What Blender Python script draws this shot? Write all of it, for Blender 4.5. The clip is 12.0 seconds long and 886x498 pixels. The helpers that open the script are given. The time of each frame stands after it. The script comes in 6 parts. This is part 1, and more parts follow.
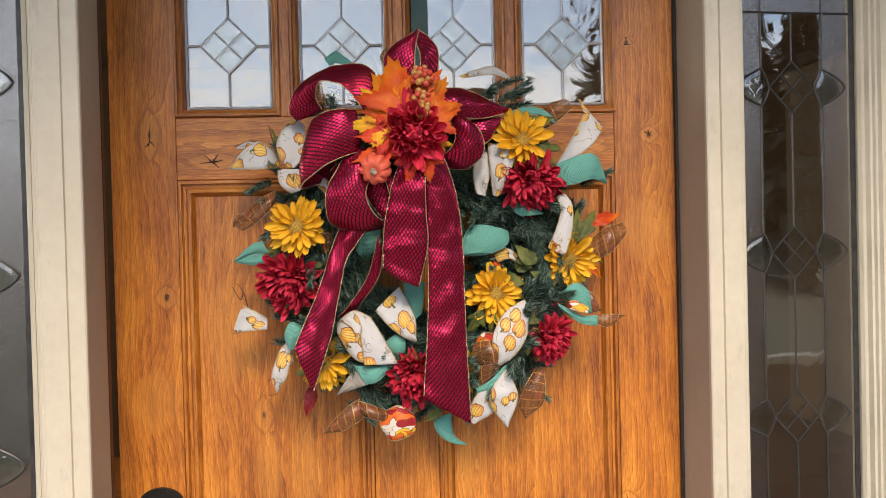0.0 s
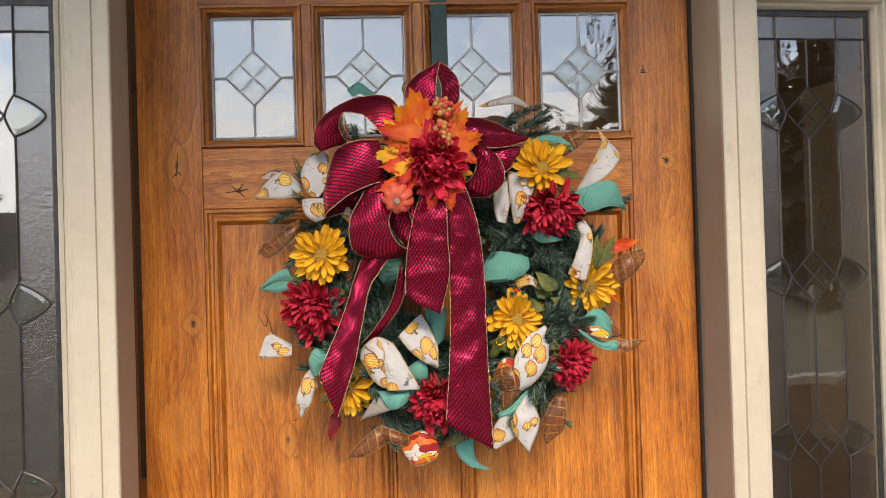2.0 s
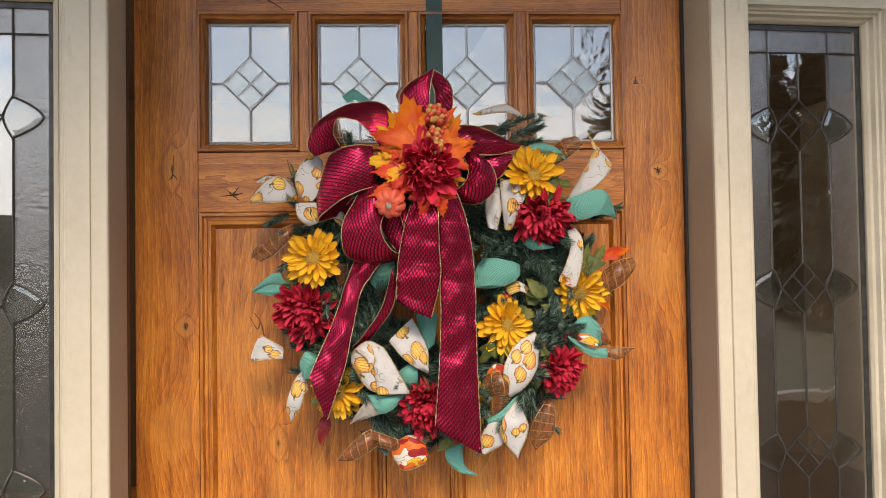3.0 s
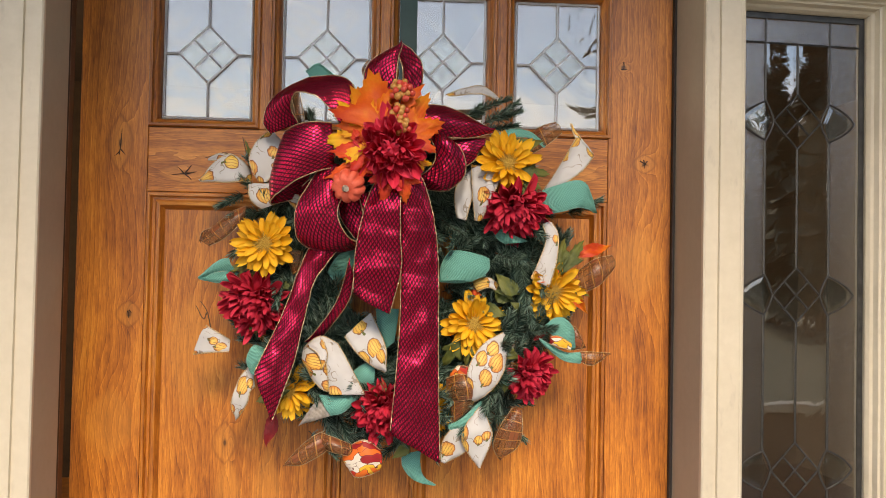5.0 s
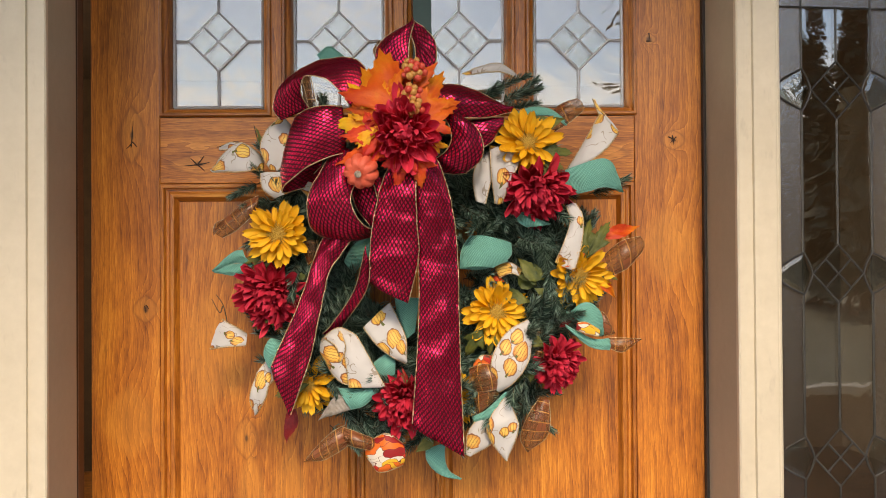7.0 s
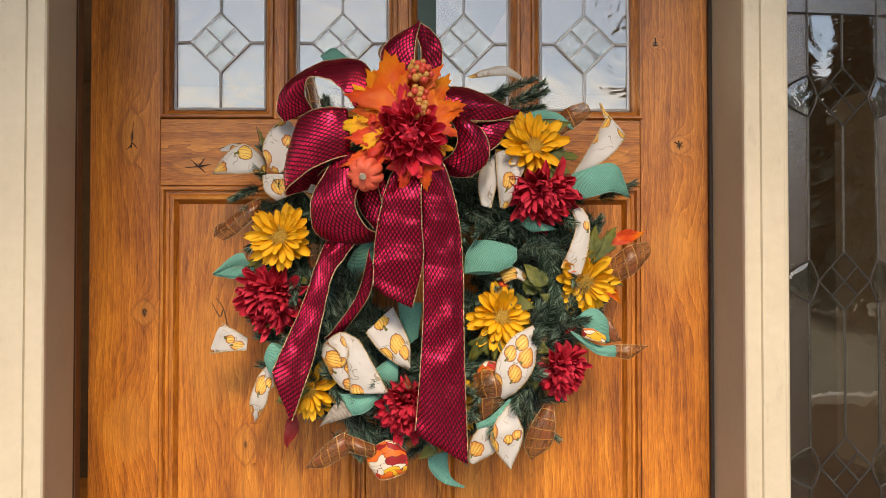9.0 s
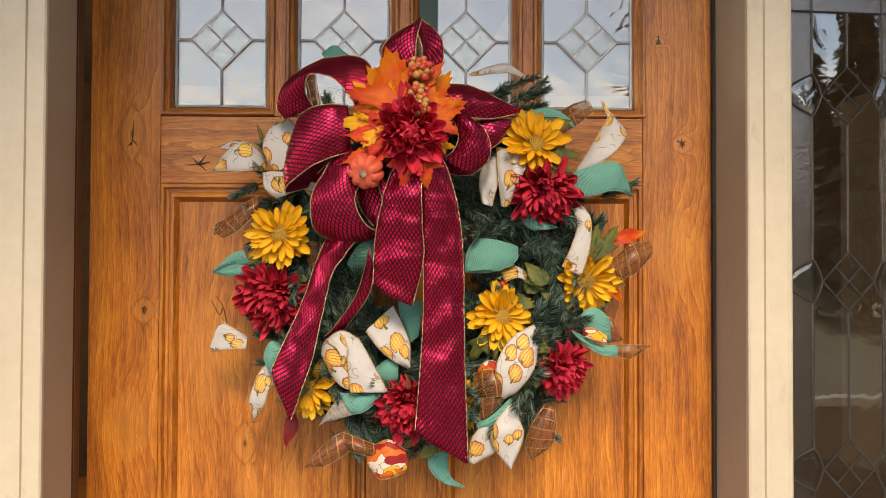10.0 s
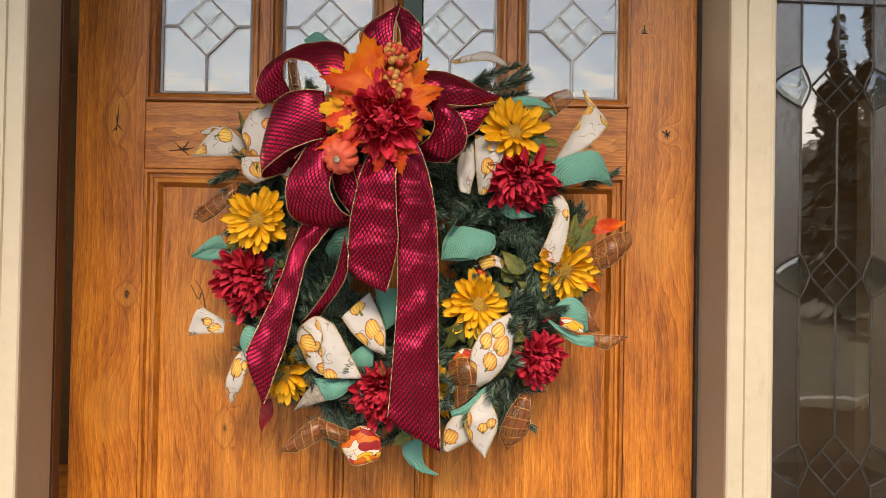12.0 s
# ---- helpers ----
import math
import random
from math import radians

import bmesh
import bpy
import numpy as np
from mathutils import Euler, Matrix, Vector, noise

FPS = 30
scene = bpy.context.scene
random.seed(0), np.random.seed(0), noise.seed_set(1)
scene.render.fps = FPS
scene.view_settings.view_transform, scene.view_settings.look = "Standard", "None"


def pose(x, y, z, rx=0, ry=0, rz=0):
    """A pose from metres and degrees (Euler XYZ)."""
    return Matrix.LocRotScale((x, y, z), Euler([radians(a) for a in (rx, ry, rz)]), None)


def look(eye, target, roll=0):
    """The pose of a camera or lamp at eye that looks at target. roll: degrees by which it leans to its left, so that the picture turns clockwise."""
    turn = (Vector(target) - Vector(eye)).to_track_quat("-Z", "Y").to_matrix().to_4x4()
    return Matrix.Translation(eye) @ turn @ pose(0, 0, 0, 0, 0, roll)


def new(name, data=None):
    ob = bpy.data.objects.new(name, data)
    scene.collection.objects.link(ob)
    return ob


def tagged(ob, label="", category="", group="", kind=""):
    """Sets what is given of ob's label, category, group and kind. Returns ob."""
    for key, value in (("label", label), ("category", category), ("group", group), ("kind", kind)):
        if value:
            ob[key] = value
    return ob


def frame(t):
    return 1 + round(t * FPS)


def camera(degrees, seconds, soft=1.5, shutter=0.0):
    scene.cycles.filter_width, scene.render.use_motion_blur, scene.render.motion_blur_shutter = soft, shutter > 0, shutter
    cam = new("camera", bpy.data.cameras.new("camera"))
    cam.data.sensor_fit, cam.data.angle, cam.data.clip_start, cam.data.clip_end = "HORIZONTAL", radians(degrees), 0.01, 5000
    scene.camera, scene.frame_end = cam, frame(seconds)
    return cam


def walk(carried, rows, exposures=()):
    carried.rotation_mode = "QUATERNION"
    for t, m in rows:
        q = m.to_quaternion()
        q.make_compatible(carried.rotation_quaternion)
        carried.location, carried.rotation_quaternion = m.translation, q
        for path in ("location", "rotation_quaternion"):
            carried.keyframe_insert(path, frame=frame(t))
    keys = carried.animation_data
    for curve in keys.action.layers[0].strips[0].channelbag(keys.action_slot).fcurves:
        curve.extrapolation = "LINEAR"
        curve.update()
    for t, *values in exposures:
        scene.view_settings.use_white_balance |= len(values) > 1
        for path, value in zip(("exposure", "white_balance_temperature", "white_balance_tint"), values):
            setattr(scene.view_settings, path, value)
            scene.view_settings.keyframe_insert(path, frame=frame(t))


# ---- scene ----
cam = camera(58.8, 12.0, soft=0.52)
PATH = [
    (0, (-0.023, -1.279, 1.473), (0.117, 0.716, 1.443), -1.4),
    (0.5, (-0.032, -1.26, 1.457), (0.106, 0.734, 1.39), -0.9),
    (1, (-0.033, -1.264, 1.471), (0.092, 0.731, 1.416), -1.4),
    (1.5, (-0.033, -1.278, 1.48), (0.083, 0.718, 1.469), -1.7),
    (2, (-0.032, -1.297, 1.486), (0.069, 0.7, 1.504), -1.7),
    (2.5, (-0.033, -1.316, 1.488), (0.063, 0.682, 1.531), -1.4),
    (3, (-0.021, -1.307, 1.474), (0.082, 0.689, 1.526), -0.9),
    (5, (0.029, -1.216, 1.465), (0.142, 0.78, 1.514), 1.1),
    (5.5, (0.052, -1.209, 1.466), (0.136, 0.789, 1.516), 0.8),
    (6, (0.054, -1.198, 1.466), (0.11, 0.801, 1.507), 0.3),
    (6.5, (0.057, -1.186, 1.465), (0.091, 0.814, 1.494), -0.2),
    (7, (0.051, -1.175, 1.463), (0.077, 0.825, 1.481), -0.4),
    (9, (0.038, -1.161, 1.459), (0.078, 0.838, 1.496), -0.0),
    (9.5, (0.041, -1.157, 1.456), (0.077, 0.842, 1.498), 0.0),
    (10, (0.043, -1.155, 1.456), (0.072, 0.844, 1.495), 0.2),
    (10.5, (0.054, -1.155, 1.458), (0.072, 0.845, 1.494), 0.5),
    (11, (0.067, -1.151, 1.456), (0.071, 0.848, 1.494), 0.8),
    (11.5, (0.088, -1.145, 1.452), (0.069, 0.855, 1.489), 0.9),
    (12, (0.097, -1.153, 1.444), (0.081, 0.847, 1.475), 1.0),
]
walk(cam, [(t, look(eye, target, roll)) for t, eye, target, roll in PATH], exposures=[(0.0, 1.0, 7050, 14), (5.0, 1.0, 7650, 14), (12.0, 1.0, 8300, 15)])

# ---- world, sun, exposure ----
world = bpy.data.worlds.new("sky")
world.use_nodes = True
scene.world = world
wn, wl = world.node_tree.nodes, world.node_tree.links
bg = wn["Background"]
sky = wn.new("ShaderNodeTexSky")
sky.sky_type = "NISHITA"
sky.sun_disc = False
sky.dust_density = 0.4
sky.sun_elevation, sky.sun_rotation = radians(38), radians(187)
wtc = wn.new("ShaderNodeTexCoord")
wmap = wn.new("ShaderNodeMapping")
wmap.inputs["Scale"].default_value = (1.6, 1.6, 5.0)
wnoise = wn.new("ShaderNodeTexNoise")
wnoise.inputs["Scale"].default_value = 2.6
wnoise.inputs["Detail"].default_value = 7
wnoise.inputs["Roughness"].default_value = 0.55
wramp = wn.new("ShaderNodeValToRGB")
wramp.color_ramp.elements[0].position, wramp.color_ramp.elements[1].position = 0.57, 0.78
wmix = wn.new("ShaderNodeMix")
wmix.data_type = "RGBA"
wmix.inputs[7].default_value = (9.2, 9.5, 10.0, 1)
wl.new(wtc.outputs["Generated"], wmap.inputs["Vector"])
wl.new(wmap.outputs[0], wnoise.inputs["Vector"])
wl.new(wnoise.outputs["Fac"], wramp.inputs[0])
wsep = wn.new("ShaderNodeSeparateXYZ")
whaze = wn.new("ShaderNodeMapRange")
whaze.inputs[1].default_value, whaze.inputs[2].default_value, whaze.inputs[3].default_value, whaze.inputs[4].default_value = 0.175, 0.238, 0.95, 0.0
wmax = wn.new("ShaderNodeMath")
wmax.operation = "MAXIMUM"
wl.new(wtc.outputs["Generated"], wsep.inputs[0])
wl.new(wsep.outputs[2], whaze.inputs[0])
wl.new(whaze.outputs[0], wmax.inputs[0])
wl.new(wramp.outputs[0], wmax.inputs[1])
wl.new(wmax.outputs[0], wmix.inputs[0])
wl.new(sky.outputs[0], wmix.inputs[6])
wl.new(wmix.outputs[2], bg.inputs["Color"])
bg.inputs["Strength"].default_value = 0.15

sun = new("sun", bpy.data.lights.new("sun", "SUN"))
sun.data.energy, sun.data.angle, sun.data.color = 1.76, radians(20), (1.0, 0.87, 0.70)
sun.matrix_world = look((0.75, -5.8, 5.95), (0, 0, 1.4))

# added fill lamp, out of view, that brightens the room behind the glass
room = new("room_window_light", bpy.data.lights.new("room_window_light", "AREA"))
room.data.shape, room.data.size, room.data.size_y = "RECTANGLE", 2.1, 1.4
room.data.energy, room.data.color = 75, (1.0, 0.93, 0.84)
room.matrix_world = Matrix.Translation((0.459, 0.003, 0)) @ Matrix.Rotation(radians(5.1), 4, "Z") @ look((-3.98, 2.3, 1.55), (0, 2.3, 1.45))


# ---- materials ----
def tree(name):
    m = bpy.data.materials.new(name)
    m.use_nodes = True
    return m, m.node_tree.nodes, m.node_tree.links, m.node_tree.nodes["Principled BSDF"]


def ramp(n, stops):
    r = n.new("ShaderNodeValToRGB")
    while len(r.color_ramp.elements) < len(stops):
        r.color_ramp.elements.new(0.5)
    for e, (p, c) in zip(r.color_ramp.elements, stops):
        e.position, e.color = p, (*c, 1)
    return r


def calc(n, l, op, a, b=None, c=None):
    m = n.new("ShaderNodeMath")
    m.operation = op
    for i, v in enumerate((a, b, c)):
        if v is None:
            continue
        if isinstance(v, (int, float)):
            m.inputs[i].default_value = v
        else:
            l.new(v, m.inputs[i])
    return m.outputs[0]


def noise_tex(n, l, vec, scale, detail=4, rough=0.5, stretch=None):
    if stretch:
        mp = n.new("ShaderNodeMapping")
        mp.inputs["Scale"].default_value = stretch
        l.new(vec, mp.inputs["Vector"])
        vec = mp.outputs[0]
    t = n.new("ShaderNodeTexNoise")
    t.inputs["Scale"].default_value, t.inputs["Detail"].default_value, t.inputs["Roughness"].default_value = scale, detail, rough
    l.new(vec, t.inputs["Vector"])
    return t.outputs["Fac"]


def bump(n, l, b, height, strength, dist=0.001):
    k = n.new("ShaderNodeBump")
    k.inputs["Strength"].default_value, k.inputs["Distance"].default_value = strength, dist
    l.new(height, k.inputs["Height"])
    l.new(k.outputs[0], b.inputs["Normal"])
    return k


def blend(n, l, fac, a, b, mode="MIX"):
    m = n.new("ShaderNodeMix")
    m.data_type, m.blend_type = "RGBA", mode
    for i, v in ((0, fac), (6, a), (7, b)):
        if isinstance(v, (int, float)):
            m.inputs[i].default_value = v
        elif isinstance(v, tuple):
            m.inputs[i].default_value = (*v, 1)
        else:
            l.new(v, m.inputs[i])
    return m.outputs[2]


def coords(n):
    return n.new("ShaderNodeTexCoord").outputs["Object"]


def plain(name, c1, c2, scale=30, rough=0.6, bumpy=0.1, metal=0.0, spec=0.5, specks=0.0):
    m, n, l, b = tree(name)
    v = coords(n)
    f = noise_tex(n, l, v, scale, 5, 0.6)
    g = noise_tex(n, l, v, scale * 9, 3, 0.6)
    mixf = calc(n, l, "MULTIPLY_ADD", g, 0.35, calc(n, l, "MULTIPLY", f, 0.65))
    r = ramp(n, ((0.35, c1), (0.65, c2)))
    l.new(mixf, r.inputs[0])
    col = r.outputs[0]
    if specks:
        dirt = noise_tex(n, l, v, 55, 3, 0.6, (1.0, 1.0, 0.35))
        dr = ramp(n, ((0.62, (0, 0, 0)), (0.74, (1, 1, 1))))
        l.new(dirt, dr.inputs[0])
        col = blend(n, l, calc(n, l, "MULTIPLY", dr.outputs[0], specks), col, tuple(0.45 * c for c in c1))
    l.new(col, b.inputs["Base Color"])
    b.inputs["Roughness"].default_value, b.inputs["Metallic"].default_value = rough, metal
    b.inputs["Specular IOR Level"].default_value = spec
    if bumpy:
        bump(n, l, b, mixf, bumpy)
    return m


def wood(name, along="z", knots=(), shift=0.0, tone=1.0):
    """Stained knotty alder; grain runs along z or x, swirling round each knot (x, z, width, height)."""
    m, n, l, b = tree(name)
    v = coords(n)
    sep = n.new("ShaderNodeSeparateXYZ")
    l.new(v, sep.inputs[0])
    x, z = sep.outputs[0], sep.outputs[2]
    across, run = (x, z) if along == "z" else (z, x)
    comb = n.new("ShaderNodeCombineXYZ")
    l.new(across, comb.inputs[0])
    l.new(calc(n, l, "MULTIPLY", sep.outputs[1], 0.3), comb.inputs[1])
    l.new(calc(n, l, "ADD", run, shift), comb.inputs[2])
    q = comb.outputs[0]
    warp = noise_tex(n, l, q, 1.0, 3, 0.5, (9, 9, 1.6))
    warp2 = noise_tex(n, l, q, 1.0, 3, 0.55, (24, 24, 5))
    phase = calc(n, l, "MULTIPLY_ADD", warp, 6.5, calc(n, l, "MULTIPLY", across, 95))
    phase = calc(n, l, "MULTIPLY_ADD", warp2, 2.2, phase)
    spot = None
    for kx, kz, kw, kh in knots:
        dx = calc(n, l, "DIVIDE", calc(n, l, "SUBTRACT", x, kx), kw)
        dz = calc(n, l, "DIVIDE", calc(n, l, "SUBTRACT", z, kz), kh)
        d2 = calc(n, l, "ADD", calc(n, l, "MULTIPLY", dx, dx), calc(n, l, "MULTIPLY", dz, dz))
        g = calc(n, l, "POWER", 2.718, calc(n, l, "MULTIPLY", d2, -0.35))
        phase = calc(n, l, "MULTIPLY_ADD", g, 2.4, phase)
        if kh > 0.04:
            continue
        core = calc(n, l, "POWER", 2.718, calc(n, l, "MULTIPLY", calc(n, l, "MULTIPLY_ADD", warp2, 0.5, calc(n, l, "MULTIPLY", d2, kw * kh / 0.00006)), -5.0))
        spot = calc(n, l, "MULTIPLY", core, 5.0) if spot is None else calc(n, l, "MULTIPLY_ADD", core, 5.0, spot)
    halo, edge = None, None
    for kx, kz, kw, kh in knots:
        dx = calc(n, l, "DIVIDE", calc(n, l, "SUBTRACT", x, kx), kw * 1.5)
        dz = calc(n, l, "DIVIDE", calc(n, l, "SUBTRACT", z, kz), kh * 1.25)
        f = calc(n, l, "ADD", calc(n, l, "ABSOLUTE", dx), calc(n, l, "MULTIPLY", dz, dz))
        f = calc(n, l, "MULTIPLY_ADD", warp2, 0.5, calc(n, l, "SUBTRACT", f, 0.25))
        g = calc(n, l, "MINIMUM", calc(n, l, "MAXIMUM", calc(n, l, "MULTIPLY_ADD", f, -2.2, 2.4), 0.0), 1.0)
        halo = g if halo is None else calc(n, l, "MAXIMUM", halo, g)
        if kh > 0.04:
            continue
        off = calc(n, l, "DIVIDE", calc(n, l, "SUBTRACT", f, 1.02), 0.13)
        e = calc(n, l, "POWER", 2.718, calc(n, l, "MULTIPLY", calc(n, l, "MULTIPLY", off, off), -1.0))
        edge = e if edge is None else calc(n, l, "MAXIMUM", edge, e)
    ring = calc(n, l, "FRACT", phase)
    soft = calc(n, l, "SUBTRACT", calc(n, l, "POWER", ring, 7.0), calc(n, l, "MULTIPLY", calc(n, l, "POWER", calc(n, l, "SUBTRACT", 1.0, ring), 6.0), 0.8))
    fibre = noise_tex(n, l, q, 1.0, 4, 0.65, (620, 620, 48))
    patch = noise_tex(n, l, q, 1.0, 4, 0.55, (20, 20, 3.4))
    streak = noise_tex(n, l, q, 1.0, 4, 0.6, (120, 120, 2.6))
    mottle = noise_tex(n, l, q, 1.0, 4, 0.6, (42, 42, 13))
    tonef = calc(n, l, "MULTIPLY_ADD", soft, 0.17, calc(n, l, "MULTIPLY_ADD", fibre, 0.80, -0.62))
    tonef = calc(n, l, "MULTIPLY_ADD", streak, 0.62, tonef)
    tonef = calc(n, l, "MULTIPLY_ADD", patch, 0.72, calc(n, l, "SUBTRACT", tonef, 0.05))
    tonef = calc(n, l, "MULTIPLY_ADD", mottle, 0.50, tonef)
    r = ramp(n, ((0.25, (0.80 * tone, 0.348 * tone, 0.056 * tone)), (0.5, (0.62 * tone, 0.217 * tone, 0.027 * tone)),
                 (0.72, (0.41 * tone, 0.122 * tone, 0.014 * tone)), (0.95, (0.19 * tone, 0.051 * tone, 0.007 * tone))))
    l.new(tonef, r.inputs[0])
    col = r.outputs[0]
    if edge is not None:
        col = blend(n, l, calc(n, l, "MULTIPLY", halo, 0.30), col, (0.70 * tone, 0.30 * tone, 0.055 * tone))
        col = blend(n, l, calc(n, l, "MULTIPLY", edge, 0.42), col, (0.20 * tone, 0.055 * tone, 0.010 * tone))
    pores = noise_tex(n, l, q, 1.0, 2, 0.6, (480, 480, 68))
    pr = ramp(n, ((0.60, (0, 0, 0)), (0.74, (1, 1, 1))))
    l.new(pores, pr.inputs[0])
    col = blend(n, l, calc(n, l, "MULTIPLY", pr.outputs[0], 0.55), col, (0.14, 0.040, 0.009))
    if spot is not None:
        col = blend(n, l, calc(n, l, "MINIMUM", spot, 0.85), col, (0.06, 0.022, 0.008))
    l.new(col, b.inputs["Base Color"])
    rg = calc(n, l, "MULTIPLY_ADD", patch, 0.22, 0.34)
    l.new(rg, b.inputs["Roughness"])
    b.inputs["Coat Weight"].default_value, b.inputs["Coat Roughness"].default_value = 0.25, 0.35
    bump(n, l, b, calc(n, l, "MULTIPLY_ADD", fibre, 0.7, calc(n, l, "MULTIPLY", soft, 0.5)), 0.22, 0.0006)
    return m


def uv(n, l):
    s = n.new("ShaderNodeSeparateXYZ")
    t = n.new("ShaderNodeUVMap")
    l.new(t.outputs[0], s.inputs[0])
    return s.outputs[0], s.outputs[1], t.outputs[0]


def band(n, l, val, period, width):
    """1 on thin lines every period, else 0."""
    f = calc(n, l, "FRACT", calc(n, l, "DIVIDE", val, period))
    return calc(n, l, "LESS_THAN", f, width)


def satin_red():
    """Bright foil diamonds between dark maroon crossing lines."""
    m, n, l, b = tree("burgundy_lattice_satin")
    u, v, q = uv(n, l)
    wob = noise_tex(n, l, q, 60, 2)
    uu = calc(n, l, "MULTIPLY_ADD", wob, 0.0005, u)
    vv = calc(n, l, "MULTIPLY", v, 0.64)
    line = calc(n, l, "MAXIMUM", band(n, l, calc(n, l, "ADD", uu, vv), 0.0054, 0.34), band(n, l, calc(n, l, "SUBTRACT", uu, vv), 0.0054, 0.34))
    fine = noise_tex(n, l, q, 900, 2)
    big = noise_tex(n, l, q, 26, 3)
    foil = blend(n, l, big, (0.50, 0.009, 0.050), (0.76, 0.028, 0.112))
    col = blend(n, l, line, foil, (0.060, 0.0022, 0.009))
    l.new(col, b.inputs["Base Color"])
    l.new(calc(n, l, "MULTIPLY_ADD", line, 0.20, calc(n, l, "MULTIPLY_ADD", fine, 0.12, 0.21)), b.inputs["Roughness"])
    l.new(calc(n, l, "MULTIPLY_ADD", line, -0.80, 0.97), b.inputs["Metallic"])
    b.inputs["Specular IOR Level"].default_value = 0.2
    crease = noise_tex(n, l, q, 1.0, 3, 0.5, (9, 46, 1))
    crumple = noise_tex(n, l, q, 1.0, 3, 0.55, (30, 60, 1))
    h = calc(n, l, "MULTIPLY_ADD", crease, 6.0, calc(n, l, "MULTIPLY", crumple, 2.6))
    bump(n, l, b, calc(n, l, "ADD", h, calc(n, l, "MULTIPLY_ADD", line, -0.6, calc(n, l, "MULTIPLY", fine, 0.6))), 0.42, 0.0008)
    return m


def burlap(name, c1, c2):
    m, n, l, b = tree(name)
    u, v, q = uv(n, l)
    a = calc(n, l, "SINE", calc(n, l, "MULTIPLY", u, 2700.0))
    c = calc(n, l, "SINE", calc(n, l, "MULTIPLY", v, 2700.0))
    weave = calc(n, l, "MULTIPLY_ADD", calc(n, l, "MULTIPLY", a, c), 0.5, 0.5)
    f = noise_tex(n, l, q, 300, 4, 0.65)
    g = noise_tex(n, l, q, 40, 3)
    mixf = calc(n, l, "MULTIPLY_ADD", weave, 0.6, calc(n, l, "MULTIPLY_ADD", f, 0.35, calc(n, l, "MULTIPLY", g, 0.25)))
    r = ramp(n, ((0.2, c1), (0.85, c2)))
    l.new(mixf, r.inputs[0])
    l.new(r.outputs[0], b.inputs["Base Color"])
    b.inputs["Roughness"].default_value = 0.85
    b.inputs["Specular IOR Level"].default_value = 0.2
    bump(n, l, b, weave, 0.9, 0.0009)
    return m


